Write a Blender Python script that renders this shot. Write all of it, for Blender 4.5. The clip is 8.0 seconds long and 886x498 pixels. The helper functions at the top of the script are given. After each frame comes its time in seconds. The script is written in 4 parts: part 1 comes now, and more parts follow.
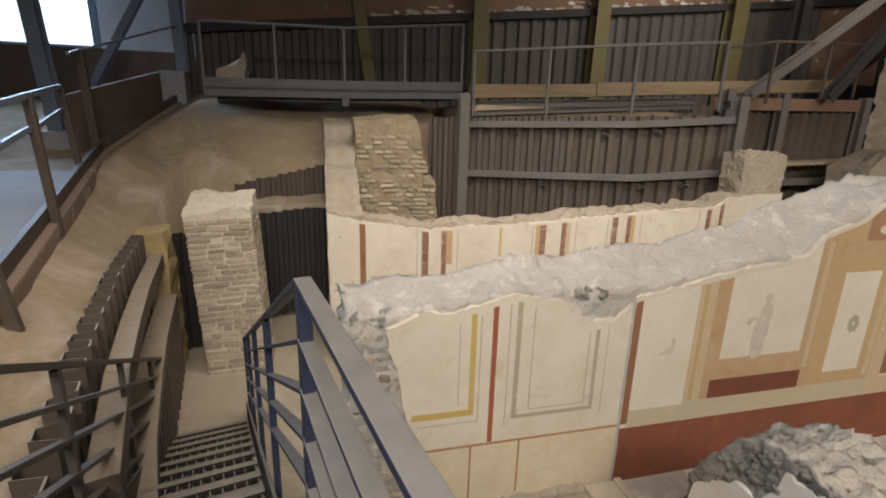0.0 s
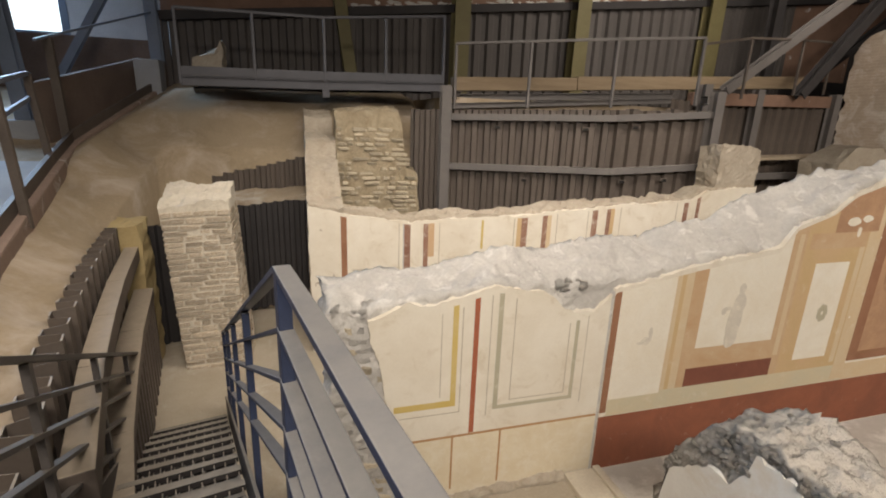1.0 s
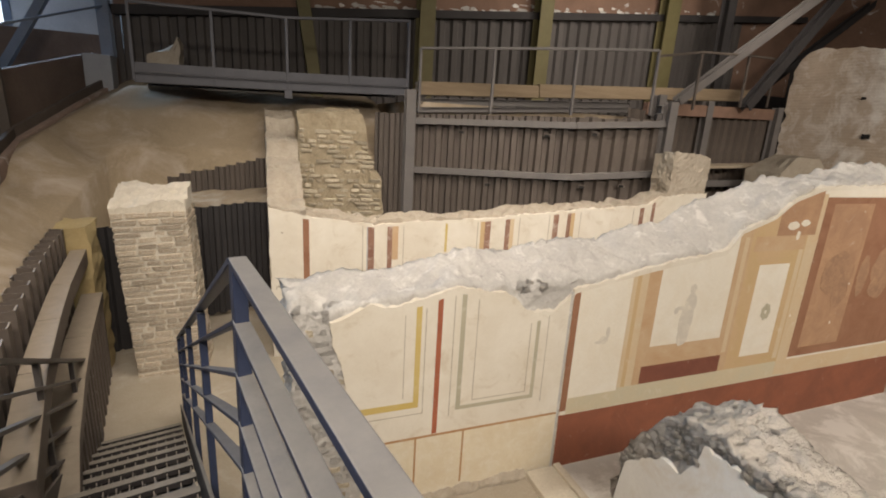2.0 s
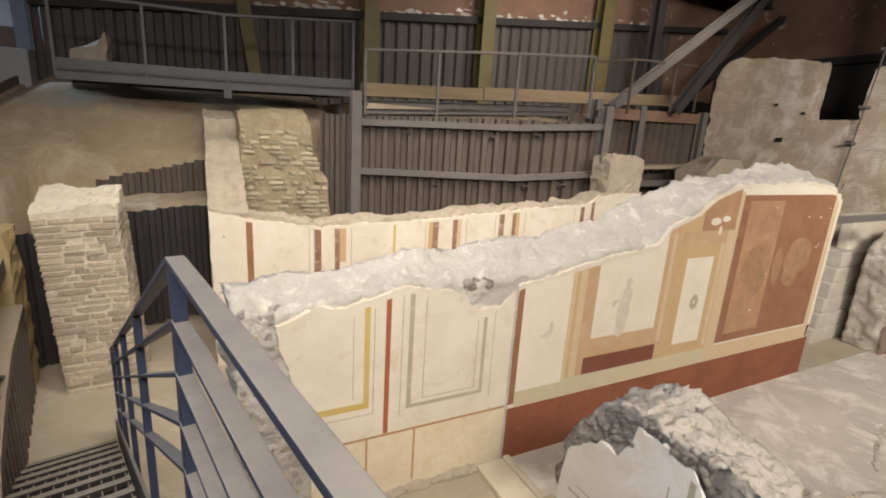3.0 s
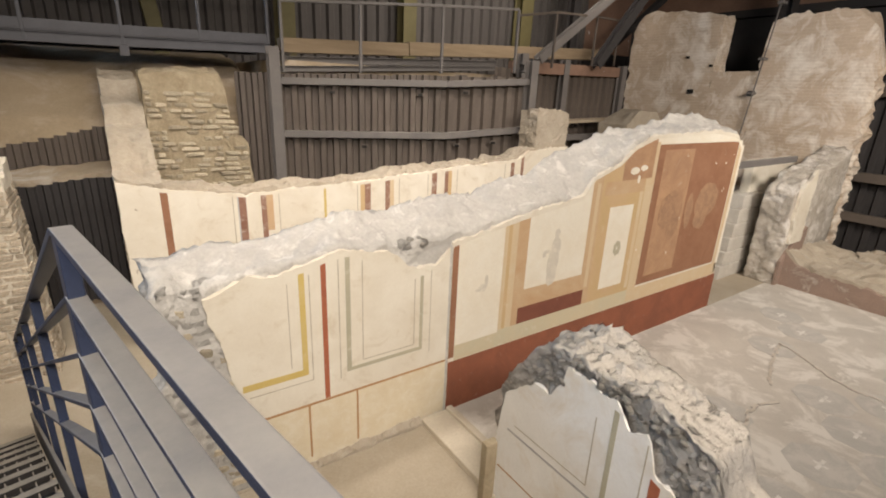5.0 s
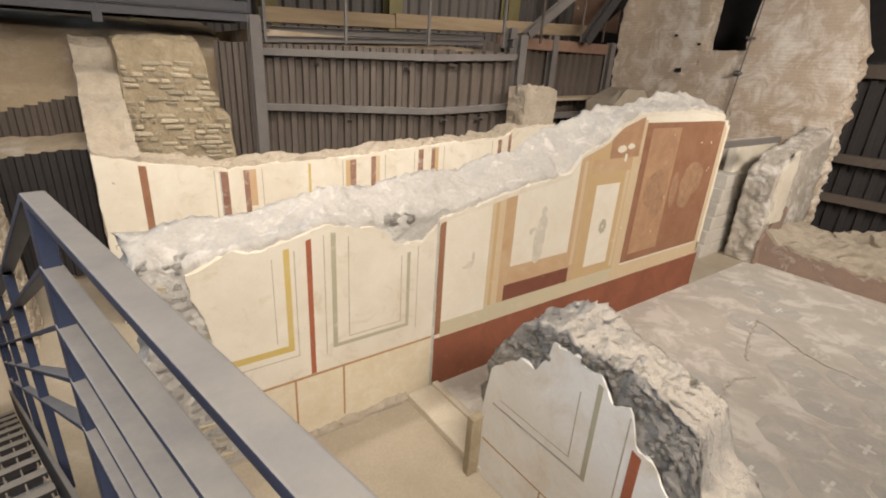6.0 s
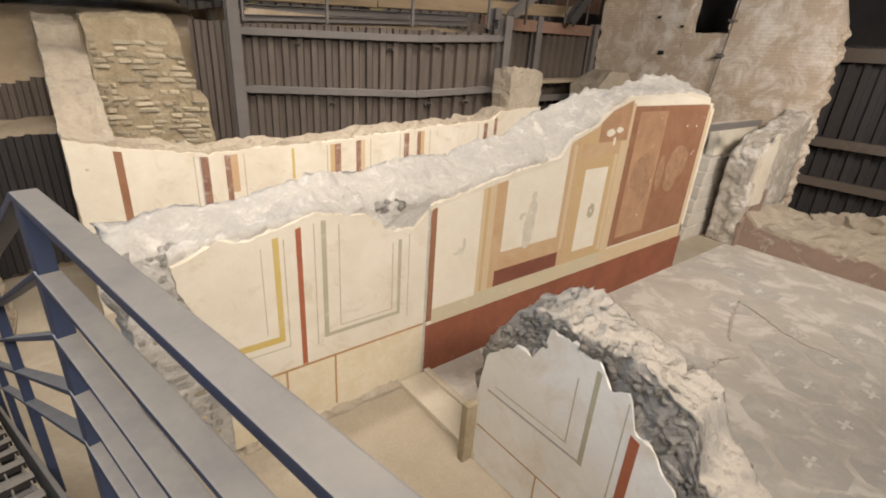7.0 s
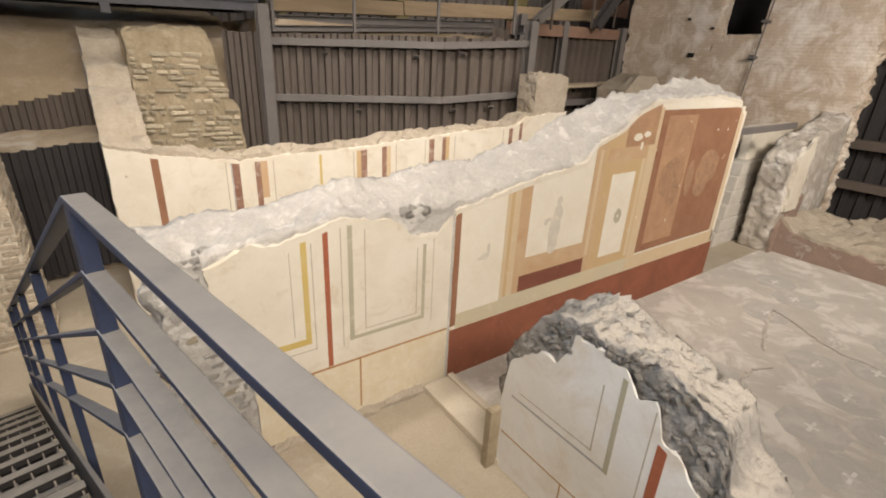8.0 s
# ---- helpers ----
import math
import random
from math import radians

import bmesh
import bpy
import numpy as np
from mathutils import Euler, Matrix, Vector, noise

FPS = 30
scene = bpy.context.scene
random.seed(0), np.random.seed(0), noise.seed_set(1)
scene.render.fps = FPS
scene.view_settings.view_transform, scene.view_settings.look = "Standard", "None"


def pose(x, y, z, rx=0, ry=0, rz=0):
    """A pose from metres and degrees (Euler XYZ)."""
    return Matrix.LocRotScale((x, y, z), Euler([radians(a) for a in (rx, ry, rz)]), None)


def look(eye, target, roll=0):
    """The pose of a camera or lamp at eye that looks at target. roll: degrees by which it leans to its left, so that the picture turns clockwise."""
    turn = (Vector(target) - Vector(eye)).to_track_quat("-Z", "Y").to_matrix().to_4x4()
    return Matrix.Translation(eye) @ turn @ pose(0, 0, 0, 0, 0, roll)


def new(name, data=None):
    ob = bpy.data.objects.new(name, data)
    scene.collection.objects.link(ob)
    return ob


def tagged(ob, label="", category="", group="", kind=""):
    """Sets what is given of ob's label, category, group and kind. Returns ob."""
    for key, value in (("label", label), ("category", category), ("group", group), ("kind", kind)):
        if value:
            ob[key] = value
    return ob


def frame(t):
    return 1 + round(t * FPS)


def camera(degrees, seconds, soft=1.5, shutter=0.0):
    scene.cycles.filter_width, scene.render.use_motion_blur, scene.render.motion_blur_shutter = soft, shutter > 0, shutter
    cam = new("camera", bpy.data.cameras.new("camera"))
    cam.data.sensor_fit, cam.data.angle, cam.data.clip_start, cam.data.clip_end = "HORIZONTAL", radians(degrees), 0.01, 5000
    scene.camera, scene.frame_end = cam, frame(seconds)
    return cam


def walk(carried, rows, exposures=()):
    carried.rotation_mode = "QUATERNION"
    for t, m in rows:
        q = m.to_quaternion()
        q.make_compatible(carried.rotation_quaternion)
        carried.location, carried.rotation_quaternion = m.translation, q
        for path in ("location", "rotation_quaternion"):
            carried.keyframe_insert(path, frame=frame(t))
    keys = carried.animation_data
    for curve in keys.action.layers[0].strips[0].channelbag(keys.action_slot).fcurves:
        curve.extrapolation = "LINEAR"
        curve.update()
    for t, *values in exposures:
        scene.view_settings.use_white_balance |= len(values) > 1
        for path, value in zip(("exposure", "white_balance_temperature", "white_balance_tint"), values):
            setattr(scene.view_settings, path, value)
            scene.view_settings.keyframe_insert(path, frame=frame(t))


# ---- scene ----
cam = camera(86.3, 8.0, soft=1.9)

PATH = [
    (0, (-2.884, -3.711, 3.692), (-2.4114, -1.8356, 3.1807), 1.60),
    (0.5, (-2.883, -3.706, 3.694), (-2.3891, -1.8449, 3.1533), 1.61),
    (1, (-2.881, -3.718, 3.678), (-2.3367, -1.8698, 3.1434), 2.10),
    (1.5, (-2.875, -3.744, 3.661), (-2.2501, -1.9105, 3.1636), 2.54),
    (1.7, (-2.872, -3.749, 3.657), (-2.2308, -1.9226, 3.1538), 2.83),
    (2.8, (-2.870, -3.805, 3.652), (-2.0210, -2.0626, 3.1596), 3.70),
    (3, (-2.866, -3.827, 3.654), (-1.9886, -2.0969, 3.1652), 3.60),
    (3.5, (-2.870, -3.835, 3.654), (-1.9425, -2.1302, 3.1707), 3.56),
    (4, (-2.860, -3.841, 3.651), (-1.8950, -2.1599, 3.1598), 3.05),
    (4.5, (-2.842, -3.834, 3.642), (-1.7898, -2.2278, 3.0827), 2.75),
    (5, (-2.827, -3.840, 3.631), (-1.7373, -2.2856, 3.0004), 2.55),
    (5.2, (-2.824, -3.832, 3.631), (-1.7287, -2.2983, 2.9634), 3.02),
    (6.3, (-2.837, -3.804, 3.600), (-1.7008, -2.3279, 2.8727), 3.58),
    (6.5, (-2.850, -3.769, 3.612), (-1.7049, -2.3082, 2.8672), 3.68),
    (7, (-2.873, -3.695, 3.605), (-1.6964, -2.2745, 2.8319), 3.93),
    (7.5, (-2.887, -3.691, 3.606), (-1.7182, -2.2567, 2.8471), 3.77),
    (8, (-2.884, -3.714, 3.607), (-1.7862, -2.2237, 2.8499), 2.95),
]
walk(cam, [(t, look(e, g, r)) for t, e, g, r in PATH], exposures=[(0, -0.53), (1.0, -0.28), (1.5, -0.28), (3.5, 0.0), (5, 0.0), (8, -0.03)])

# ---- world, lamps ----
world = bpy.data.worlds.new("sky")
scene.world = world
world.use_nodes = True
sky = world.node_tree.nodes.new("ShaderNodeTexSky")
sky.sky_type, sky.sun_disc = "NISHITA", False
sky.sun_elevation, sky.sun_rotation = radians(40), radians(200)
world.node_tree.links.new(sky.outputs[0], world.node_tree.nodes["Background"].inputs[0])
world.node_tree.nodes["Background"].inputs[1].default_value = 0.12


def area_lamp(name, at, to, size, watts, colour, spread=120):
    data = bpy.data.lights.new(name, "AREA")
    data.shape, data.size, data.size_y = "RECTANGLE", size[0], size[1]
    data.energy, data.color = watts, colour
    data.spread = radians(spread)
    ob = new(name, data)
    ob.matrix_world = look(at, to)
    return ob


WARM = (1.0, 0.895, 0.785)
area_lamp("window_light", (-11.5, 11.7, 7.0), (-6, 2, 3.5), (4.0, 2.0), 1050, (0.50, 0.71, 1.0), 170)
area_lamp("spot_row_front", (-2.5, -7.0, 6.8), (1.0, 0.0, 1.2), (6.0, 0.4), 470, WARM)
area_lamp("spot_row_middle", (0.5, 1.0, 7.4), (0.5, 3.5, 1.9), (7.0, 0.4), 225, WARM, 100)
area_lamp("spot_row_east", (5.5, -5.5, 6.8), (10.0, 1.2, 2.0), (3.0, 0.4), 335, WARM)
area_lamp("spot_row_west", (-3.6, -1.6, 7.4), (-4.7, 2.4, 1.4), (2.5, 0.4), 105, WARM, 110)
# Added fill with no fitting in view; brightens the back wall and sheeting.
area_lamp("back_wall_fill", (6.5, 3.5, 8.5), (7.0, 9.7, 6.2), (5.0, 0.4), 190, WARM, 120)

# ---- materials ----


def ramp(nt, fac, stops):
    node = nt.nodes.new("ShaderNodeValToRGB")
    el = node.color_ramp.elements
    while len(el) < len(stops):
        el.new(0.5)
    for e, (p, c) in zip(el, stops):
        e.position, e.color = p, (*c, 1) if len(c) == 3 else c
    nt.links.new(fac, node.inputs[0])
    return node.outputs[0]


def noise_out(nt, scale, detail=6, rough=0.6, distort=0.0, stretch=None):
    tc = nt.nodes.new("ShaderNodeTexCoord")
    n = nt.nodes.new("ShaderNodeTexNoise")
    n.inputs["Scale"].default_value, n.inputs["Detail"].default_value = scale, detail
    n.inputs["Roughness"].default_value, n.inputs["Distortion"].default_value = rough, distort
    src = tc.outputs["Object"]
    if stretch:
        mp = nt.nodes.new("ShaderNodeMapping")
        mp.inputs["Scale"].default_value = stretch
        nt.links.new(src, mp.inputs[0])
        src = mp.outputs[0]
    nt.links.new(src, n.inputs["Vector"])
    return n.outputs["Fac"]


def mix(nt, fac, a, b, how="MIX"):
    m = nt.nodes.new("ShaderNodeMix")
    m.data_type, m.blend_type = "RGBA", how
    for sock, v in ((m.inputs[0], fac), (m.inputs[6], a), (m.inputs[7], b)):
        if isinstance(v, (int, float)):
            sock.default_value = v
        elif isinstance(v, tuple):
            sock.default_value = (*v, 1)
        else:
            nt.links.new(v, sock)
    return m.outputs[2]


def material(name, base, other, scale=3.0, fine=40.0, rough=0.85, bump=0.3, metal=0.0, stain=None, stain_scale=1.3,
             stain_at=(0.55, 0.7), piece=0.0, stretch=None, bump_scale=None, dist=0.02, grit=(0.84, 1.10)):
    """Two colours mixed by broad noise, fine grain, stains, and a bump; piece: how much each object or island differs."""
    m = bpy.data.materials.new(name)
    m.use_nodes = True
    nt = m.node_tree
    b = nt.nodes["Principled BSDF"]
    broad = noise_out(nt, scale, 5, 0.65, 0.3, stretch)
    grain = noise_out(nt, fine, 4, 0.7, 0, stretch)
    f = ramp(nt, broad, [(0.3, (0, 0, 0)), (0.7, (1, 1, 1))])
    col = mix(nt, f, base, other)
    g = ramp(nt, grain, [(0.25, (grit[0],) * 3), (0.75, (grit[1],) * 3)])
    col = mix(nt, 0.8, col, g, "MULTIPLY")
    if stain:
        s = ramp(nt, noise_out(nt, stain_scale, 8, 0.7, 0.6), [(stain_at[0], (0, 0, 0)), (stain_at[1], (1, 1, 1))])
        col = mix(nt, s, col, stain)
    if piece:
        info = nt.nodes.new("ShaderNodeObjectInfo")
        p = ramp(nt, info.outputs["Random"], [(0, (1 - piece,) * 3), (1, (1 + piece,) * 3)])
        col = mix(nt, 1.0, col, p, "MULTIPLY")
    nt.links.new(col, b.inputs["Base Color"])
    b.inputs["Roughness"].default_value, b.inputs["Metallic"].default_value = rough, metal
    b.inputs["Specular IOR Level"].default_value = 0.3
    if bump:
        bp = nt.nodes.new("ShaderNodeBump")
        bp.inputs["Strength"].default_value, bp.inputs["Distance"].default_value = bump, dist
        nt.links.new(noise_out(nt, bump_scale or fine * 0.6, 8, 0.65), bp.inputs["Height"])
        nt.links.new(bp.outputs[0], b.inputs["Normal"])
    return m


PLASTER = (0.69, 0.645, 0.555)


def paint(name, colour, second=None, wear=(0.55, 0.70), ground=PLASTER, bands=None):
    """Old fresco paint that has rubbed off down to the plaster in places."""
    m = bpy.data.materials.new(name)
    m.use_nodes = True
    nt = m.node_tree
    b = nt.nodes["Principled BSDF"]
    f = ramp(nt, noise_out(nt, 2.0, 9, 0.75, 0.6), [(0.36, (0, 0, 0)), (0.62, (1, 1, 1))])
    col = mix(nt, f, colour, second or tuple(c * 0.8 for c in colour))
    g = ramp(nt, noise_out(nt, 60, 4, 0.7), [(0.25, (0.93,) * 3), (0.75, (1.05,) * 3)])
    col = mix(nt, 0.8, col, g, "MULTIPLY")
    w = ramp(nt, noise_out(nt, 7, 9, 0.75, 0.5), [(wear[0] - 0.05, (0, 0, 0)), (wear[1] + 0.12, (1, 1, 1))])
    col = mix(nt, w, col, ground)
    nt.links.new(col, b.inputs["Base Color"])
    b.inputs["Roughness"].default_value = 0.75
    b.inputs["Specular IOR Level"].default_value = 0.25
    bp = nt.nodes.new("ShaderNodeBump")
    bp.inputs["Strength"].default_value, bp.inputs["Distance"].default_value = 0.08, 0.01
    nt.links.new(noise_out(nt, 18, 8, 0.65), bp.inputs["Height"])
    nt.links.new(bp.outputs[0], b.inputs["Normal"])
    return m


M = {
    "plaster": material("ivory_plaster", PLASTER, (0.60, 0.54, 0.44), 1.6, 45, 0.8, 0.12, stain=(0.50, 0.42, 0.31), stain_at=(0.55, 0.76), stain_scale=3.2, grit=(0.95, 1.03)),
    "plaster_grey": material("grey_plaster", (0.75, 0.73, 0.695), (0.66, 0.64, 0.60), 2.0, 40, 0.85, 0.12, stain=(0.60, 0.53, 0.43), stain_at=(0.48, 0.72), stain_scale=2.2, grit=(0.94, 1.04)),
    "mortar": material("lime_mortar_core", (0.52, 0.495, 0.455), (0.42, 0.40, 0.375), 3.2, 22, 0.95, 0.9, stain=(0.60, 0.575, 0.535), stain_at=(0.54, 0.64), stain_scale=4.5, bump_scale=9, dist=0.05),
    "mortar_warm": material("warm_mortar_core", (0.45, 0.395, 0.32), (0.36, 0.305, 0.235), 3.0, 22, 0.95, 0.9, stain=(0.52, 0.48, 0.42), stain_at=(0.58, 0.75), bump_scale=9, dist=0.05),
    "rubble": material("rubble_core", (0.46, 0.43, 0.395), (0.32, 0.30, 0.275), 9, 25, 0.95, 1.0, stain=(0.42, 0.4, 0.37), stain_at=(0.56, 0.7), stain_scale=5, bump_scale=20, dist=0.05),
    "tuff": material("tuff_block", (0.46, 0.385, 0.29), (0.37, 0.30, 0.215), 5, 35, 0.9, 0.6, piece=0.2, stain=(0.60, 0.54, 0.45), stain_at=(0.48, 0.66), stain_scale=5),
    "pier_mortar": material("cream_lime_mortar", (0.63, 0.575, 0.48), (0.53, 0.475, 0.38), 4, 35, 0.95, 0.6, bump_scale=14),
    "stone": material("limestone_rubble", (0.46, 0.40, 0.305), (0.35, 0.295, 0.21), 6, 35, 0.92, 0.7, piece=0.3, stain=(0.56, 0.50, 0.38), stain_at=(0.5, 0.66), stain_scale=6),
    "stone_bed": material("dark_earthy_mortar", (0.37, 0.31, 0.215), (0.27, 0.215, 0.14), 5, 30, 0.95, 0.8, stain=(0.40, 0.34, 0.24), stain_at=(0.55, 0.7), stain_scale=4, bump_scale=12, dist=0.04),
    "earth": material("packed_earth", (0.38, 0.30, 0.205), (0.29, 0.225, 0.148), 0.9, 30, 0.95, 0.5, stain=(0.47, 0.39, 0.31), stain_at=(0.48, 0.70), stain_scale=1.1, bump_scale=6),
    "earth_grey": material("dusty_earth", (0.42, 0.35, 0.26), (0.33, 0.26, 0.18), 1.2, 30, 0.95, 0.6, stain=(0.5, 0.46, 0.4), stain_at=(0.52, 0.7), bump_scale=6),
    "concrete": material("sandy_concrete_floor", (0.40, 0.345, 0.27), (0.33, 0.28, 0.21), 1.5, 40, 0.9, 0.25, stain=(0.46, 0.41, 0.34), stain_at=(0.55, 0.75)),
    "floor": material("worn_mosaic_ground", (0.54, 0.50, 0.445), (0.45, 0.415, 0.37), 1.6, 70, 0.85, 0.35, stain=(0.64, 0.605, 0.555), stain_at=(0.50, 0.60), stain_scale=1.5),
    "tessera_grey": material("grey_tesserae", (0.42, 0.40, 0.37), (0.48, 0.455, 0.42), 2.5, 90, 0.8, 0.3, stain=(0.52, 0.49, 0.45), stain_at=(0.48, 0.60), stain_scale=2.6),
    "tessera_white": material("white_tesserae", (0.70, 0.68, 0.64), (0.62, 0.595, 0.55), 2.5, 90, 0.8, 0.3, stain=(0.36, 0.34, 0.31), stain_at=(0.52, 0.68), stain_scale=3),
    "marble": material("worn_travertine", (0.58, 0.52, 0.42), (0.48, 0.42, 0.33), 2.4, 40, 0.6, 0.25, stain=(0.47, 0.39, 0.28), stain_at=(0.6, 0.75)),
    # Bluish paint, with the window light on its sides put into the blue.
    "steel": material("deep_blue_painted_steel", (0.034, 0.045, 0.088), (0.027, 0.034, 0.060), 4, 60, 0.45, 0.08, stain=(0.10, 0.11, 0.14), stain_at=(0.64, 0.8), stain_scale=9),
    "steel_far": material("dull_grey_painted_steel", (0.165, 0.15, 0.14), (0.13, 0.12, 0.115), 2, 40, 0.55, 0.1),
    "steel_blue": material("blue_grey_structural_steel", (0.19, 0.225, 0.295), (0.15, 0.18, 0.235), 2, 40, 0.5, 0.1),
    "pile": material("dark_brown_sheet_steel", (0.12, 0.098, 0.082), (0.09, 0.072, 0.06), 1.5, 30, 0.6, 0.15, stain=(0.16, 0.13, 0.11), stain_at=(0.55, 0.8), piece=0.12),
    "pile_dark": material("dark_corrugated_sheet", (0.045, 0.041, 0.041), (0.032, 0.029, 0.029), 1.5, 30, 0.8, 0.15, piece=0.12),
    "olive": material("olive_painted_steel", (0.16, 0.14, 0.065), (0.13, 0.11, 0.05), 1.5, 30, 0.6, 0.1),
    "timber": material("sawn_timber_baulk", (0.30, 0.23, 0.15), (0.22, 0.16, 0.10), 1.6, 30, 0.8, 0.3, stretch=(0.6, 6, 6)),
    "redwall": material("reddish_brown_old_wall", (0.26, 0.16, 0.115), (0.185, 0.115, 0.083), 1.0, 25, 0.95, 0.7, stain=(0.55, 0.52, 0.5), stain_at=(0.63, 0.69), stain_scale=1.6, bump_scale=6),
    "concrete_wall": material("cool_grey_concrete_wall", (0.56, 0.56, 0.57), (0.44, 0.44, 0.45), 0.9, 25, 0.9, 0.2),
    "brickwall": material("old_buff_brickwork", (0.52, 0.43, 0.34), (0.42, 0.335, 0.255), 1.1, 25, 0.95, 0.8, stain=(0.68, 0.63, 0.565), stain_at=(0.46, 0.64), stain_scale=1.7, bump_scale=7, stretch=(1, 1, 2)),
    "ceiling": material("dark_roof_sheet", (0.04, 0.037, 0.036), (0.03, 0.028, 0.027), 1, 20, 0.8, 0.1),
    "slab": material("pale_grey_slab", (0.36, 0.37, 0.39), (0.29, 0.30, 0.32), 1.5, 40, 0.8, 0.15),
    "ochre_plaster": material("ochre_plaster", (0.42, 0.33, 0.17), (0.36, 0.27, 0.13), 2, 35, 0.9, 0.4),
    "pink_plaster": material("faded_pink_plaster", (0.32, 0.23, 0.185), (0.25, 0.185, 0.15), 2.2, 35, 0.9, 0.4, stain=(0.5, 0.44, 0.38), stain_at=(0.55, 0.66), stain_scale=2.2),
    # The other railing's steel, with the warm shade on it put into the colour.
    "steel_warm_shade": material("warm_shaded_painted_steel", (0.10, 0.09, 0.085), (0.08, 0.072, 0.068), 4, 60, 0.5, 0.08),
    # Copy of pile; the bright lit tops are put into its colour further down.
    "pile_lit_dusty": material("lit_dusty_brown_steel", (0.12, 0.098, 0.082), (0.09, 0.072, 0.06), 1.5, 30, 0.6, 0.15, piece=0.12),
    "steel_bridge": material("dark_grey_bridge_steel", (0.115, 0.115, 0.13), (0.09, 0.09, 0.10), 2, 40, 0.55, 0.1),
    "brown_dark": material("dark_brown_wall", (0.21, 0.155, 0.125), (0.15, 0.11, 0.09), 1.0, 25, 0.95, 0.5, stain=(0.2, 0.16, 0.13), stain_at=(0.64, 0.72), stain_scale=1.6),
    # Black for blocks that stand in for the shade inside holes.
    "black": material("hole_shade_black", (0.02, 0.018, 0.017), (0.014, 0.013, 0.012), 2, 30, 0.8, 0.1),
    "dado": paint("red_dado_paint", (0.265, 0.096, 0.054), (0.205, 0.078, 0.047), (0.66, 0.86)),
    "panel_red": paint("brown_red_panel_paint", (0.43, 0.265, 0.155), (0.33, 0.195, 0.12), (0.66, 0.76)),
    "frame_red": paint("dark_red_frame_paint", (0.235, 0.115, 0.066), (0.29, 0.15, 0.09), (0.66, 0.84)),
    "box_red": paint("dull_red_box_paint", (0.205, 0.078, 0.05), (0.165, 0.062, 0.042), (0.66, 0.84)),
    "orange": paint("orange_ochre_paint", (0.46, 0.30, 0.17), (0.50, 0.365, 0.23), (0.64, 0.84)),
    "ochre": paint("yellow_ochre_paint", (0.49, 0.355, 0.185), (0.51, 0.36, 0.21), (0.64, 0.84)),
    "beige": paint("buff_paint", (0.55, 0.45, 0.31), (0.54, 0.41, 0.26), (0.62, 0.82)),
    "green": paint("grey_green_paint", (0.36, 0.34, 0.255), (0.42, 0.38, 0.28), (0.62, 0.80)),
    "sage": paint("pale_sage_paint", (0.49, 0.445, 0.325), (0.53, 0.45, 0.31), (0.62, 0.82)),
    "cream": paint("cream_yellow_paint", (0.65, 0.575, 0.43), (0.60, 0.51, 0.36), (0.52, 0.70)),
    "yellow": paint("yellow_line_paint", (0.50, 0.37, 0.11), (0.53, 0.41, 0.17), (0.64, 0.80)),
    "red": paint("red_line_paint", (0.36, 0.12, 0.06), (0.29, 0.095, 0.055), (0.64, 0.80)),
    "brown": paint("brown_line_paint", (0.34, 0.19, 0.09), (0.40, 0.24, 0.12), (0.62, 0.78)),
    "thin": paint("faded_thin_line_paint", (0.45, 0.40, 0.31), None, (0.56, 0.72)),
    "white_paint": paint("white_panel_paint", (0.70, 0.66, 0.57), (0.66, 0.60, 0.49), (0.6, 0.8)),
    "steel_tread": material("worn_brown_grey_tread_steel", (0.05, 0.045, 0.044), (0.036, 0.032, 0.031), 4, 60, 0.55, 0.1),
    "back_sheet": material("brown_grey_corrugated_sheet", (0.105, 0.094, 0.088), (0.075, 0.067, 0.063), 1.5, 30, 0.7, 0.15, piece=0.16),
    "smudge": paint("umber_smoke_stain", (0.26, 0.155, 0.10), (0.34, 0.205, 0.125), (0.50, 0.60), (0.42, 0.26, 0.15)),
    "stub": material("grey_buff_rubble", (0.50, 0.455, 0.395), (0.38, 0.335, 0.28), 4, 22, 0.95, 0.9, stain=(0.64, 0.60, 0.55), stain_at=(0.50, 0.62), stain_scale=2.6, bump_scale=9, dist=0.05),
    "step_stone": material("worn_grey_step_stone", (0.56, 0.525, 0.47), (0.45, 0.415, 0.365), 2.5, 40, 0.9, 0.4, stain=(0.56, 0.53, 0.48), stain_at=(0.52, 0.66)),
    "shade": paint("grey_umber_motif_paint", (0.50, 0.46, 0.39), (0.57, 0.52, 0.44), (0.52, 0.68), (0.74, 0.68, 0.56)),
    "bluegrey": paint("blue_grey_paint", (0.40, 0.39, 0.38), None, (0.54, 0.7)),
    "purple": paint("dark_purple_band_paint", (0.20, 0.10, 0.07), (0.30, 0.18, 0.13), (0.57, 0.72)),
}


def lit_dusty_top(m, top_tone, low=0.6, high=0.95):
    """Pales upward faces: light from above put into the colour, over a fine film."""
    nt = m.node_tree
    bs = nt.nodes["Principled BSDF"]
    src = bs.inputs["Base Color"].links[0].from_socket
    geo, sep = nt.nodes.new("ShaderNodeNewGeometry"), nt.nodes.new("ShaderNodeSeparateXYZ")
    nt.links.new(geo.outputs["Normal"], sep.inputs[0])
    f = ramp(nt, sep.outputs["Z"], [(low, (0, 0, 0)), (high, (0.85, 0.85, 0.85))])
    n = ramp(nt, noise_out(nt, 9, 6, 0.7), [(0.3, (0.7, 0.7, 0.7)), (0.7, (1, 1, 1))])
    nt.links.new(mix(nt, mix(nt, 1.0, f, n, "MULTIPLY"), src, top_tone), bs.inputs["Base Color"])


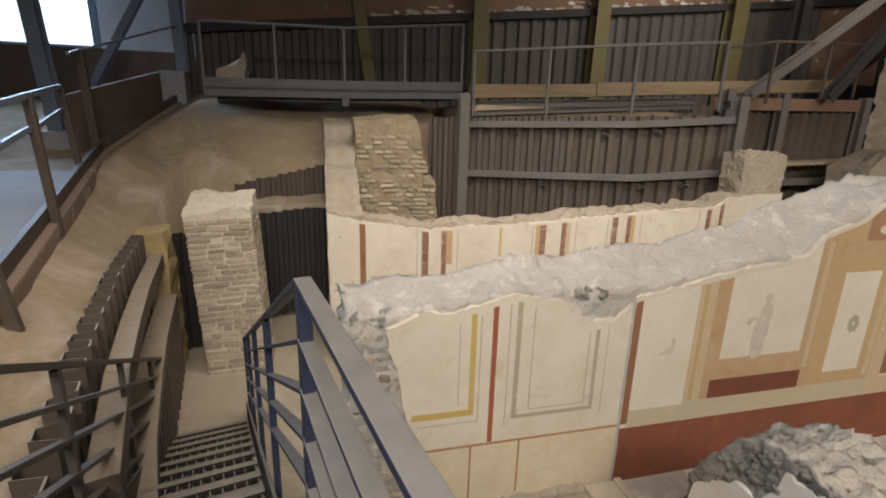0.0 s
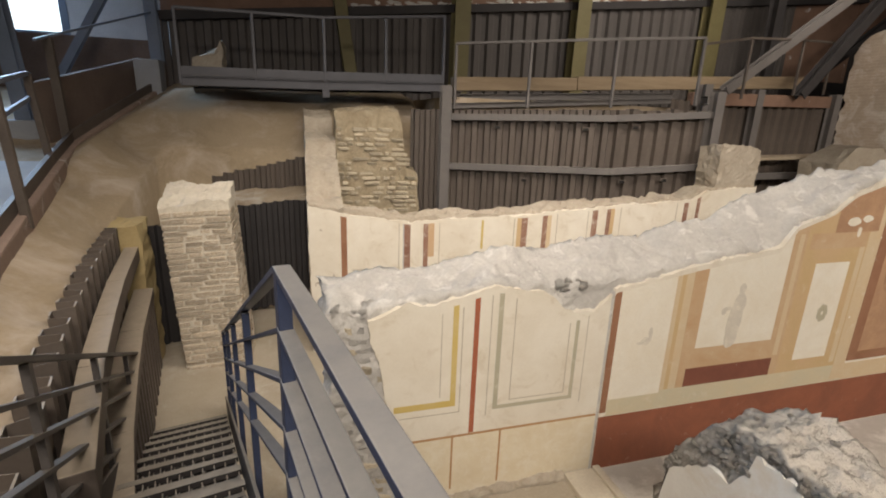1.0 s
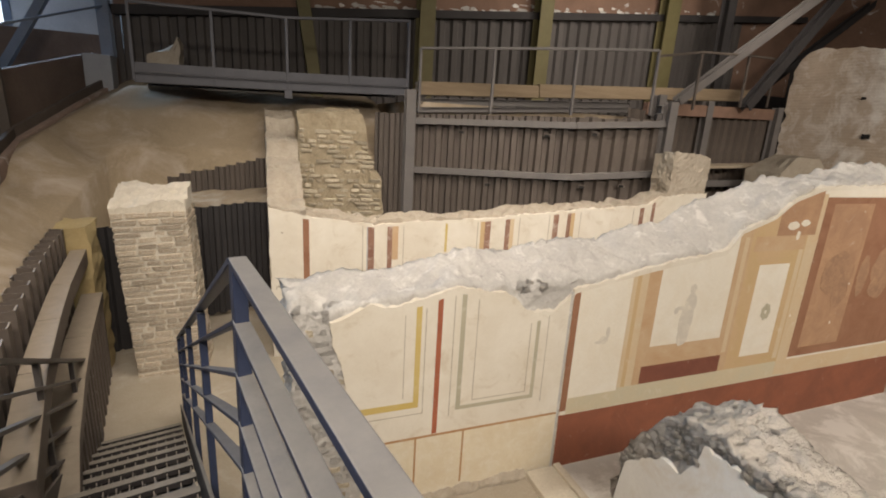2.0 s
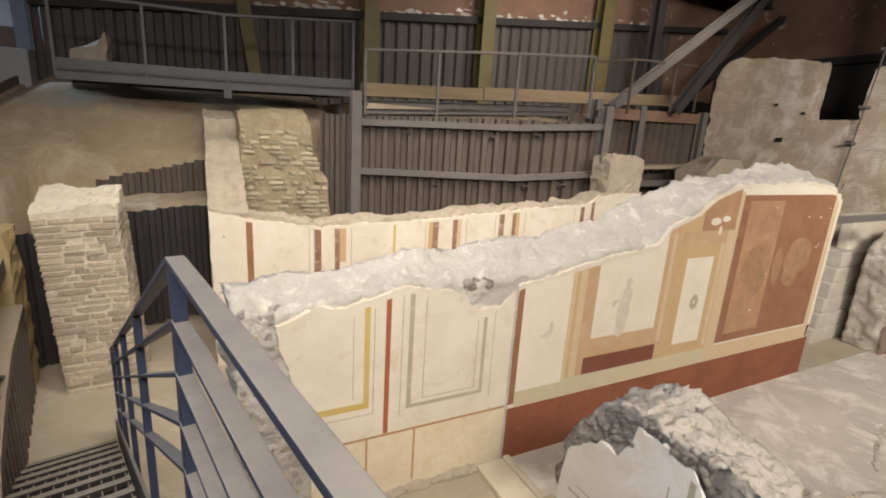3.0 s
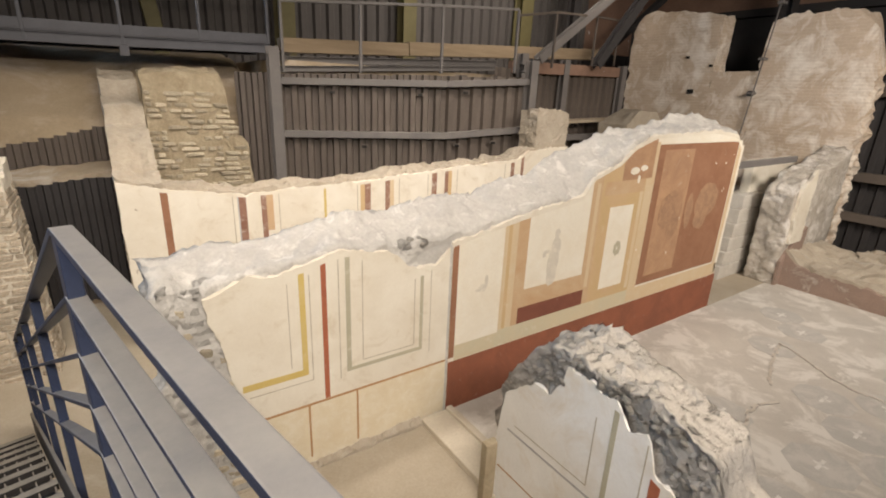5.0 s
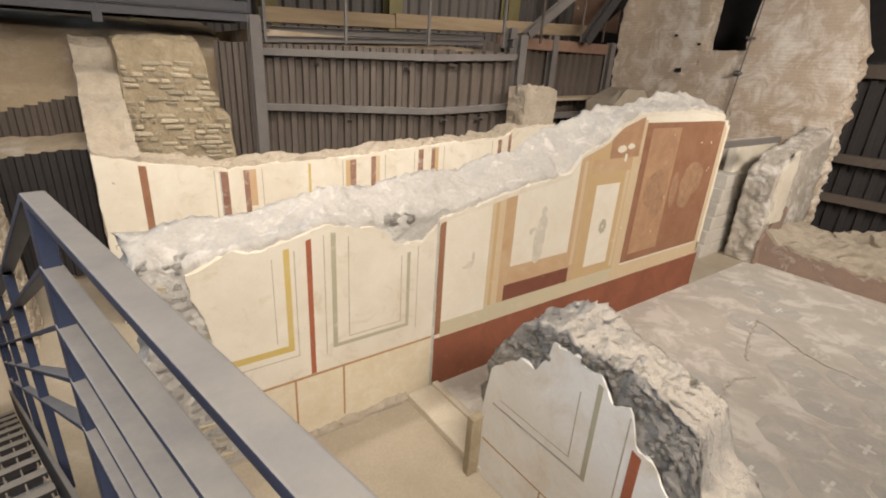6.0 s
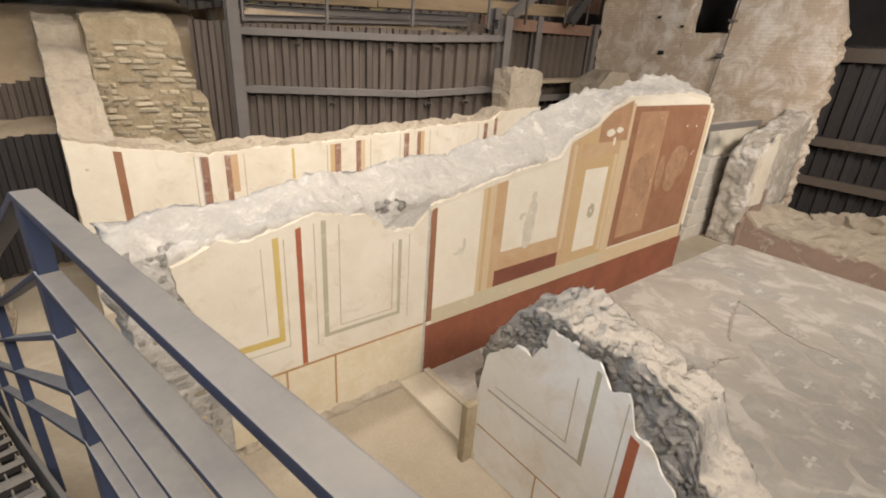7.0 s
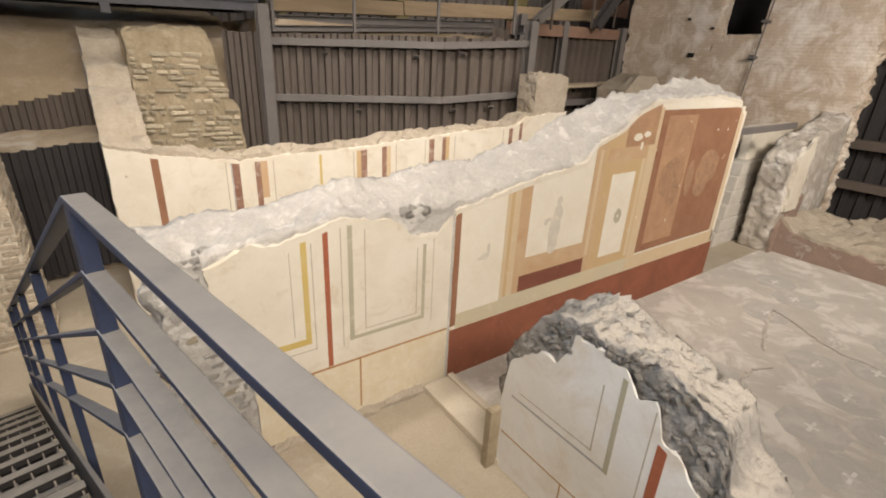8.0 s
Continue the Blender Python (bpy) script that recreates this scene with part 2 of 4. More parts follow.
def bricked(m, along, w=0.29, h=0.075, strength=0.5):
    """Courses of thin bricks with pale joints, worn by the material's own stains; along: the wall's axis."""
    nt = m.node_tree
    bs = nt.nodes["Principled BSDF"]
    src = bs.inputs["Base Color"].links[0].from_socket
    tc, sep, com = nt.nodes.new("ShaderNodeTexCoord"), nt.nodes.new("ShaderNodeSeparateXYZ"), nt.nodes.new("ShaderNodeCombineXYZ")
    nt.links.new(tc.outputs["Object"], sep.inputs[0])
    nt.links.new(sep.outputs[along], com.inputs[0])
    nt.links.new(sep.outputs["Z"], com.inputs[1])
    br = nt.nodes.new("ShaderNodeTexBrick")
    for key, v in (("Scale", 1.0), ("Brick Width", w), ("Row Height", h), ("Mortar Size", 0.012), ("Mortar Smooth", 0.4), ("Bias", 0.0)):
        br.inputs[key].default_value = v
    br.inputs["Color1"].default_value, br.inputs["Color2"].default_value, br.inputs["Mortar"].default_value = (0.72, 0.68, 0.62, 1), (1.05, 1, 0.95, 1), (1.3, 1.28, 1.22, 1)
    nt.links.new(com.outputs[0], br.inputs["Vector"])
    worn = ramp(nt, noise_out(nt, 0.9, 6, 0.7, 0.4), [(0.42, (strength,) * 3), (0.62, (0.08, 0.08, 0.08))])
    nt.links.new(mix(nt, worn, src, mix(nt, 1.0, src, br.outputs["Color"], "MULTIPLY")), bs.inputs["Base Color"])


lit_dusty_top(M["steel"], (0.285, 0.268, 0.245))
lit_dusty_top(M["steel_tread"], (0.27, 0.24, 0.20))
lit_dusty_top(M["rubble"], (0.66, 0.60, 0.52), 0.30, 0.75)
lit_dusty_top(M["steel_far"], (0.24, 0.225, 0.21))
lit_dusty_top(M["steel_warm_shade"], (0.22, 0.19, 0.16))
lit_dusty_top(M["pile_lit_dusty"], (0.36, 0.30, 0.23))
bricked(M["brickwall"], "Y", strength=0.26)

# ---- mesh helpers ----


def part(name, bm, mat, parent=None, label=""):
    """Links a bmesh as one mesh object, under a thing or a part."""
    me = bpy.data.meshes.new(name)
    bmesh.ops.recalc_face_normals(bm, faces=bm.faces)
    bm.to_mesh(me)
    bm.free()
    me.materials.append(M[mat])
    ob = new(name, me)
    ob.parent = parent
    if label:
        tagged(ob, label)
    return ob


def thing(name, label, category, group="", kind="", m=None):
    ob = new(name)
    if m is not None:
        ob.matrix_world = m
    return tagged(ob, label, category, group, kind)


def add_box(bm, x0, x1, y0, y1, z0, z1, m=None):
    v = [bm.verts.new((x, y, z)) for z in (z0, z1) for y in (y0, y1) for x in (x0, x1)]
    for f in ((0, 2, 3, 1), (4, 5, 7, 6), (0, 1, 5, 4), (2, 6, 7, 3), (0, 4, 6, 2), (1, 3, 7, 5)):
        bm.faces.new([v[i] for i in f])
    if m is not None:
        for q in v:
            q.co = m @ q.co
    return v


def box(x0, x1, y0, y1, z0, z1, bevel=0.0, m=None):
    bm = bmesh.new()
    add_box(bm, x0, x1, y0, y1, z0, z1, m)
    if bevel:
        bmesh.ops.bevel(bm, geom=bm.edges[:], offset=bevel, segments=2, affect="EDGES", profile=0.6)
    return bm


def bar_matrix(a, b, up=(0, 0, 1)):
    a, b = Vector(a), Vector(b)
    y = (b - a).normalized()
    x = y.cross(Vector(up)).normalized()
    z = x.cross(y)
    return Matrix(((x.x, y.x, z.x, a.x), (x.y, y.y, z.y, a.y), (x.z, y.z, z.z, a.z), (0, 0, 0, 1)))


def bar(a, b, w, h, bevel=0.004, up=(0, 0, 1)):
    """A box from a to b, w wide and h high, centred on the line."""
    return box(-w / 2, w / 2, 0, (Vector(b) - Vector(a)).length, -h / 2, h / 2, bevel, bar_matrix(a, b, up))


def h_section(a, b, w, h, t=0.012, up=(0, 0, 1)):
    """An H-section of steel from a to b."""
    bm = bmesh.new()
    n, m = (Vector(b) - Vector(a)).length, bar_matrix(a, b, up)
    add_box(bm, -w / 2, w / 2, 0, n, h / 2 - t, h / 2, m)
    add_box(bm, -w / 2, w / 2, 0, n, -h / 2, -h / 2 + t, m)
    add_box(bm, -t / 2, t / 2, 0, n, -h / 2 + t, h / 2 - t, m)
    return bm


def lerp(points, u):
    """Height along a profile of (u, z) pairs."""
    if u <= points[0][0]:
        return points[0][1]
    for (a, za), (b, zb) in zip(points, points[1:]):
        if u <= b:
            return za + (zb - za) * (u - a) / (b - a)
    return points[-1][1]


def fbm(x, y, z, s):
    return noise.fractal(Vector((x, y, z)) * s, 1.0, 2.0, 4) if s else 0.0


def ruin(x0, x1, y0, y1, zb, front, back, step=0.07, rough=0.03, top_rough=0.05, ends=(0.05, 0.05), seed=0.0, ny=None, crag=0.0):
    """A broken wall along x: its top runs along the profiles front (at y0) and back (at y1), all faces uneven."""
    bm = bmesh.new()
    nx = max(2, round((x1 - x0) / step))
    ny = ny or max(2, round((y1 - y0) / step))
    hz = max(max(z for _, z in front), max(z for _, z in back)) - zb
    nz = max(2, round(hz / step))
    grid = {}

    def vert(i, j, k):
        if (i, j, k) not in grid:
            u, v, w = i / nx, j / ny, k / nz
            x, y = x0 + (x1 - x0) * u, y0 + (y1 - y0) * v
            t = lerp(front, x) * (1 - v) + lerp(back, x) * v
            t += top_rough * fbm(x + seed, y, seed, 2.2) + top_rough * 0.8 * fbm(x, y + seed, 3 + seed, 7) + min(top_rough, 0.03) * 0.8 * fbm(x + 4, y, seed, 19)
            z = zb + (t - zb) * w
            d = Vector((fbm(x, y + 9, z + seed, 4), fbm(x + 7, y, z + seed, 4), 0)) * rough
            if i == 0:
                d.x += ends[0] * fbm(seed, y * 2, z * 2, 2.0)
            if i == nx:
                d.x += ends[1] * fbm(seed + 5, y * 2, z * 2, 2.0)
            if crag and k:
                d += noise.turbulence_vector(Vector((x, y, z + seed)) * 9, 2, True) * crag * 0.6 + noise.turbulence_vector(Vector((x + seed, y, z)) * 24, 3, False) * crag * 0.7
            grid[i, j, k] = bm.verts.new((x + d.x, y + d.y, z + d.z))
        return grid[i, j, k]

    def quad(a, b, c, d):
        bm.faces.new([vert(*a), vert(*b), vert(*c), vert(*d)])

    for i in range(nx):
        for k in range(nz):
            quad((i, 0, k), (i + 1, 0, k), (i + 1, 0, k + 1), (i, 0, k + 1))
            quad((i, ny, k), (i, ny, k + 1), (i + 1, ny, k + 1), (i + 1, ny, k))
        for j in range(ny):
            quad((i, j, nz), (i + 1, j, nz), (i + 1, j + 1, nz), (i, j + 1, nz))
            quad((i, j, 0), (i, j + 1, 0), (i + 1, j + 1, 0), (i + 1, j, 0))
    for j in range(ny):
        for k in range(nz):
            quad((0, j, k), (0, j, k + 1), (0, j + 1, k + 1), (0, j + 1, k))
            quad((nx, j, k), (nx, j + 1, k), (nx, j + 1, k + 1), (nx, j, k + 1))
    return bm


def smooth(ob):
    for p in ob.data.polygons:
        p.use_smooth = True
    return ob


def turned(bm, m):
    bmesh.ops.transform(bm, matrix=m, verts=bm.verts)
    return bm


def pile_mesh(name, pitch, depth, height, mat):
    """One trapezoid rib of sheet piling with its thickness, base at the origin, along x."""
    bm = bmesh.new()
    t = 0.012
    line = [(0, 0), (pitch * 0.30, 0), (pitch * 0.42, -depth), (pitch * 0.80, -depth), (pitch * 0.92, 0), (pitch + 0.002, 0)]
    loop = line + [(x, y + t) for x, y in reversed(line)]
    low = [bm.verts.new((x, y, 0)) for x, y in loop]
    top = [bm.verts.new((x, y, height)) for x, y in loop]
    n = len(loop)
    for i in range(n):
        bm.faces.new((low[i], low[(i + 1) % n], top[(i + 1) % n], top[i]))
    m = len(line)
    for i in range(m - 1):
        bm.faces.new((top[i], top[i + 1], top[n - 2 - i], top[n - 1 - i]))
    bmesh.ops.recalc_face_normals(bm, faces=bm.faces)
    me = bpy.data.meshes.new(name)
    bm.to_mesh(me)
    bm.free()
    me.materials.append(M[mat])
    return me


def sheet_piles(parent, points, z0, z1, pitch=0.33, depth=0.10, mat="pile", lift=None):
    """Ribs set side by side along a line of (x, y) points, the ribs facing its right-hand side."""
    me = pile_mesh("sheet_pile", pitch, depth, z1 - z0, mat)
    for (xa, ya), (xb, yb) in zip(points, points[1:]):
        n = max(1, round(math.hypot(xb - xa, yb - ya) / pitch))
        turn = math.degrees(math.atan2(yb - ya, xb - xa))
        s = math.hypot(xb - xa, yb - ya) / (n * pitch)
        for i in range(n):
            ob = new("sheet_pile", me)
            ob.parent = parent
            dz = random.uniform(-0.015, 0.015)
            px, py = xa + (xb - xa) * i / n, ya + (yb - ya) * i / n
            dz += lift(px, py) if lift else 0
            ob.matrix_local = pose(px, py, z0 + dz, 0, 0, turn) @ Matrix.Diagonal((s, 1, 1, 1))

# ---- setting: ground, roof, outer walls ----
tagged(part("ground", box(-18, 16, -12, 14, -0.4, -0.02), "earth"), "brown packed earth under the whole excavation", "ground", kind="structure")
tagged(part("floor_room", box(0.06, 9.2, -9, -0.0, -0.3, 0.0), "floor"), "worn grey and white mosaic floor with cracks", "floor", kind="structure")
tagged(part("floor_antechamber", box(-2.6, 0.06, -6, 0.0, -0.3, -0.006), "concrete"), "plain pale mortar floor of the small room", "floor", kind="structure")
tagged(part("floor_passage", box(-5.6, 9.2, 0.004, 7.0, -0.3, -0.003), "concrete"), "pale sandy concrete floor at the foot of the stairs", "floor", kind="structure")
# Brown floor, its tone also carrying the shade beneath the stairs.
tagged(part("floor_landing", box(-5.6, -2.604, -9, 0.0, -0.3, -0.004), "stone_bed"), "brown earthy mortar floor, darkened for the shade under the stairs", "floor", kind="structure")
tagged(part("roof", box(-18, 16, -12, 14, 9.0, 9.3), "ceiling"), "dark sheet roof of the shelter", "ceiling", kind="structure")
tagged(part("wall_south", box(-18, 16, -12.3, -12, -0.4, 9), "pile_dark"), "dark closed end wall of the shelter", "wall", kind="structure")
wall_e = thing("wall_east", "reddish brown old wall above dark sheeting at the far side", "wall", kind="structure")
part("backing", box(16, 16.3, -12, 14, -0.4, 6.6), "pile_dark", wall_e)
part("masonry", box(15.9, 16.3, -12, 14, 6.6, 9), "redwall", wall_e)
part("ledge_beam", bar((15.8, -12, 6.6), (15.8, 9.5, 6.6), 0.2, 0.24), "pile_dark", wall_e)
tagged(part("wall_west", box(-18.3, -18, -12, 14, -0.4, 9), "pile_dark"), "dark closed side wall of the shelter", "wall", kind="structure")


def north_wall():
    bm = bmesh.new()
    add_box(bm, -18, -8.7, 12, 12.3, -0.4, 5.36)
    add_box(bm, -18, -8.7, 12, 12.3, 8.3, 9)
    add_box(bm, -18, -15.5, 12, 12.3, 5.36, 8.3)
    add_box(bm, -8.7, -5.0, 12, 12.3, -0.4, 9)
    return tagged(part("wall_north", bm, "concrete_wall"), "cool grey concrete wall with a wide bright window", "wall", kind="structure")


north_wall()
win = thing("window_1", "wide bright window in a dark steel frame", "window", kind="structure")
for a, b in (((-15.5, 12.06, 5.42), (-8.7, 12.06, 5.42)), ((-15.5, 12.06, 8.24), (-8.7, 12.06, 8.24)), ((-8.78, 12.06, 5.48), (-8.78, 12.06, 8.18)),
             ((-12.9, 12.06, 5.48), (-12.9, 12.06, 8.18)), ((-15.44, 12.06, 5.48), (-15.44, 12.06, 8.18))):
    part("window_frame", bar(a, b, 0.2 if a[0] == b[0] else 0.14, 0.12, up=(0, 1, 0)), "steel_blue", win)

glow = bpy.data.materials.new("bright_sky")
glow.use_nodes = True
glow.node_tree.nodes["Principled BSDF"].inputs["Emission Color"].default_value = (0.80, 0.92, 1.0, 1)
glow.node_tree.nodes["Principled BSDF"].inputs["Emission Strength"].default_value = 2.2
M["sky"] = glow
tagged(part("backdrop", box(-22, -4, 15.0, 15.1, 2, 14), "sky"), "plain bright daylight sky outside the window", "sky", kind="structure")

bank_wall = thing("wall_back", "reddish brown old wall with white patches above dark sheeting", "wall", kind="structure")
part("masonry", box(-6.0, 16, 9.8, 10.2, 5.4, 9.0), "redwall", bank_wall)
part("backing", box(-6.0, 16, 9.9, 10.2, -0.4, 5.4), "pile_dark", bank_wall)
part("ledge_beam", bar((-6, 9.6, 5.72), (15.9, 9.6, 8.08), 0.2, 0.2), "pile_dark", bank_wall)
sheet_piles(bank_wall, [(-6.0, 9.78), (13.0, 9.78)], 2.0, 5.68, 0.38, 0.10, "back_sheet", lift=lambda x, y: 0.108 * (x + 6))

# ---- ruin walls ----
FRONT_A = [(-2.9, 2.1), (-2.4, 2.03), (-2.13, 2.13), (-1.85, 2.12), (-1.6, 2.16), (-1.3, 2.25), (-0.86, 2.2), (-0.7, 2.12), (-0.55, 1.97), (-0.45, 1.93), (-0.2, 1.95), (-0.08, 2.03), (0.02, 2.16), (0.95, 2.33), (1.29, 2.38),
           (2.04, 2.48), (2.2, 2.72), (2.68, 2.88), (2.95, 3.08), (3.4, 3.22), (5.0, 3.27), (5.7, 3.2), (5.9, 3.0)]
CORE_A = [(x, max(z, 2.16) if -1.0 < x < 0.1 else z) for x, z in FRONT_A]
BACK_A = [(-2.9, 2.2), (-1.73, 2.28), (-1.03, 2.4), (0.38, 2.52), (1.05, 2.6), (1.58, 2.75), (2.25, 2.98), (3.08, 3.22), (3.6, 3.2), (4.5, 3.42), (5.3, 3.46), (5.9, 3.36)]


paint_count = [0]


def band(parent, mat, x0, x1, z0, z1, layer=0, y=0.0, top=None, name="painted_band", label="", n=6):
    """A strip of paint on a wall face at y, cut off by the broken top of its plaster."""
    bm = bmesh.new()
    paint_count[0] += 1
    k = 0.00002 * (paint_count[0] % 40)
    yf, yb = y - 0.0012 - 0.0006 * layer - k, y + 0.003 + k
    rows = []
    for i in range(n + 1):
        x = x0 + (x1 - x0) * i / n
        h = min(z1, lerp(top, x) - 0.05) if top else z1
        rows.append([bm.verts.new((x, yy, z)) for yy, z in ((yf, z0), (yf, h), (yb, h), (yb, z0))])
    for a, b in zip(rows, rows[1:]):
        for k in range(4):
            bm.faces.new((a[k], b[k], b[(k + 1) % 4], a[(k + 1) % 4]))
    bm.faces.new(rows[0])
    bm.faces.new(rows[-1][::-1])
    return part(name, bm, mat, parent, label)


def blob(parent, mat, x, z, rx, rz, layer=1, y=0.0, name="painted_motif", seed=0.0, n=20, ragged=0.16):
    """A flat soft-edged motif of paint."""
    bm = bmesh.new()
    paint_count[0] += 1
    yf = y - 0.0078 - 0.00004 * (paint_count[0] % 60)
    ring = []
    for i in range(n):
        a = 2 * math.pi * i / n
        r = 1 + ragged * fbm(math.cos(a) + seed, math.sin(a), seed, 1.4)
        ring.append((x + rx * r * math.cos(a), z + rz * r * math.sin(a)))
    lo = [bm.verts.new((px, y + 0.001, pz)) for px, pz in ring]
    hi = [bm.verts.new((px, yf, pz)) for px, pz in ring]
    bm.faces.new(hi)
    for i in range(n):
        bm.faces.new((lo[i], lo[(i + 1) % n], hi[(i + 1) % n], hi[i]))
    return part(name, bm, mat, parent)


def fresco_wall():
    w = thing("fresco_wall", "long ruined Roman wall with ivory and red frescoes and a rough grey mortar top", "ruined wall")
    core = ruin(-2.78, 6.0, 0.035, 0.58, -0.01, CORE_A, BACK_A, 0.045, 0.012, 0.06, (0.12, 0.03), 1.0, None, 0.022)
    smooth(part("masonry_core", core, "mortar", w, "rough broken grey lime mortar core"))
    top = [(x, z - 0.03) for x, z in FRONT_A]
    left = ruin(-2.42, -0.035, 0.0, 0.05, 0.0, top, top, 0.05, 0.0004, 0.03, (0.08, 0.0), 2.0, 1)
    for v in left.verts:
        v.co.x = max(v.co.x, -2.42 + 0.2 * (1.95 - v.co.z) + 0.05 * fbm(0, 0, v.co.z, 3))
    part("plaster_left", left, "plaster", w, "ivory painted plaster with thin coloured lines")
    (part("plaster_right", ruin(0.0, 5.98, -0.004, 0.05, 0.0, top, top, 0.05, 0.0004, 0.03, (0.0, 0.02), 3.0, 1), "plaster", w, "painted plaster with panels above a red dado"))
    part("plaster_edge", ruin(-0.035, 0.0, 0.006, 0.05, 0.0, top, top, 0.05, 0.004, 0.03, (0, 0), 4.0, 1), "mortar", w)
    t = [(x, z - 0.03) for x, z in FRONT_A]

    def b(mat, x0, x1, z0, z1, layer=0, **k):
        return band(w, mat, x0, x1, z0, z1, layer, -0.004 if x0 > -0.03 else 0.0, t, **k)
    # small room side
    b("yellow", -1.665, -1.612, 1.05, 2.4); b("yellow", -2.2, -1.612, 1.05, 1.115, 1)
    b("red", -1.462, -1.412, 0.73, 2.4)
    b("green", -1.228, -1.18, 0.965, 2.4); b("green", -1.228, -0.36, 0.955, 0.995, 1); b("green", -0.40, -0.36, 0.99, 1.82)
    for x0, x1, z0, z1 in ((-1.06, -1.05, 1.04, 2.1), (-0.47, -0.46, 1.04, 1.8), (-1.06, -0.46, 1.035, 1.045), (-1.575, -1.565, 0.98, 2.05),
                           (-1.77, -1.762, 1.16, 2.0), (-2.15, -1.565, 0.975, 0.985), (-1.30, -1.29, 0.9, 2.15), (-0.27, -0.262, 0.9, 1.95)):
        b("thin", x0, x1, z0, z1)
    b("cream", -2.15, -0.04, 0.04, 0.70, n=12)
    b("brown", -2.12, -0.04, 0.70, 0.725, 1); b("brown", -1.135, -1.115, 0.1, 0.70, 2); b("brown", -1.635, -1.615, 0.1, 0.70, 2)
    # large room side
    b("dado", 0.0, 6.0, 0.01, 0.67, name="dado", n=20, label="dull red painted dado")
    b("sage", 0.08, 3.5, 0.675, 0.90, n=10)
    b("white_paint", 0.08, 0.72, 0.87, 2.6, 1)
    b("frame_red", 0.0, 0.075, 0.72, 2.1, 2)
    b("beige", 0.70, 1.02, 0.90, 2.6); b("ochre", 0.78, 0.83, 0.9, 2.6, 1); b("orange", 0.93, 1.10, 0.9, 2.6, 2)
    b("orange", 1.02, 2.30, 1.12, 1.36, 1); b("white_paint", 1.11, 2.17, 1.36, 2.6, 1)
    b("box_red", 1.03, 2.25, 0.90, 1.12, 2)
    b("orange", 2.17, 2.36, 0.9, 2.9, 1); b("beige", 2.25, 2.32, 1.15, 2.6, 2); b("ochre", 2.36, 3.5, 0.9, 3.0, 0, n=14)
    b("white_paint", 2.58, 3.10, 1.05, 2.25, 2); b("beige", 3.20, 3.28, 0.95, 2.5, 1); b("orange", 2.42, 3.28, 2.42, 2.6, 1)
    b("panel_red", 2.75, 3.42, 2.6, 3.2, 2)
    b("beige", 3.3, 3.5, 0.7, 3.1, 1); b("beige", 3.5, 5.95, 0.675, 0.9, 0, n=12)
    b("frame_red", 3.50, 5.78, 0.93, 3.06, 1, n=14)
    b("panel_red", 3.66, 4.45, 1.05, 2.98, 2); b("panel_red", 4.72, 5.55, 1.06, 3.0, 2)
    for x, z, rx, rz in ((4.05, 2.05, 0.30, 0.30), (4.2, 1.8, 0.16, 0.22), (5.1, 2.1, 0.34, 0.30), (5.0, 1.85, 0.2, 0.2), (4.6, 2.0, 0.11, 0.3)):
        blob(w, "smudge", x, z, rx, rz, 0.5 if abs(x - 4.6) < 0.05 else 0.4, seed=x * 3, name="smoke_stain", n=32)
    b("beige", 5.80, 5.90, 0.7, 3.1, 2); b("white_paint", 5.90, 5.96, 0.7, 3.1, 1); b("white_paint", 3.45, 5.9, 3.07, 3.3, 0, n=14)
    for x, z, rx, rz in ((1.60, 2.02, 0.045, 0.06), (1.60, 1.85, 0.085, 0.12), (1.57, 1.62, 0.10, 0.22), (1.56, 1.45, 0.085, 0.13), (1.46, 1.80, 0.06, 0.025), (1.40, 1.77, 0.03, 0.04)):
        blob(w, "shade", x, z, rx, rz, 3, seed=z * 5, n=28)
    for x, z, rx, rz in ((0.44, 1.52, 0.06, 0.045), (0.49, 1.60, 0.022, 0.075), (0.38, 1.50, 0.05, 0.02)):
        blob(w, "shade", x, z, rx, rz, 3, seed=z * 3)
    for k in range(7):
        blob(w, "green", 2.87 + 0.05 * math.cos(k * 0.9), 1.63 + 0.07 * math.sin(k * 0.9), 0.035, 0.045, 3, seed=k * 1.7, n=10, name="painted_leaf")
    for k in range(14):
        x, z = random.uniform(2.8, 5.7), random.uniform(1.2, 3.0)
        blob(w, "white_paint", x, z, random.uniform(0.006, 0.018), random.uniform(0.008, 0.022), 3, seed=k * 2.1, n=8, name="paint_loss")
    for x, z, rx, rz in ((3.0, 2.72, 0.10, 0.05), (3.12, 2.6, 0.03, 0.06), (3.2, 2.75, 0.08, 0.04)):
        blob(w, "white_paint", x, z, rx, rz, 3, seed=x * 7, name="paint_loss")
    return w


fresco_wall()

FRONT_B = [(-2.9, 2.38), (-2.37, 2.27), (-1.35, 2.12), (0.58, 2.18), (2.18, 2.30), (4.04, 2.40), (4.3, 2.56), (5.55, 2.62)]


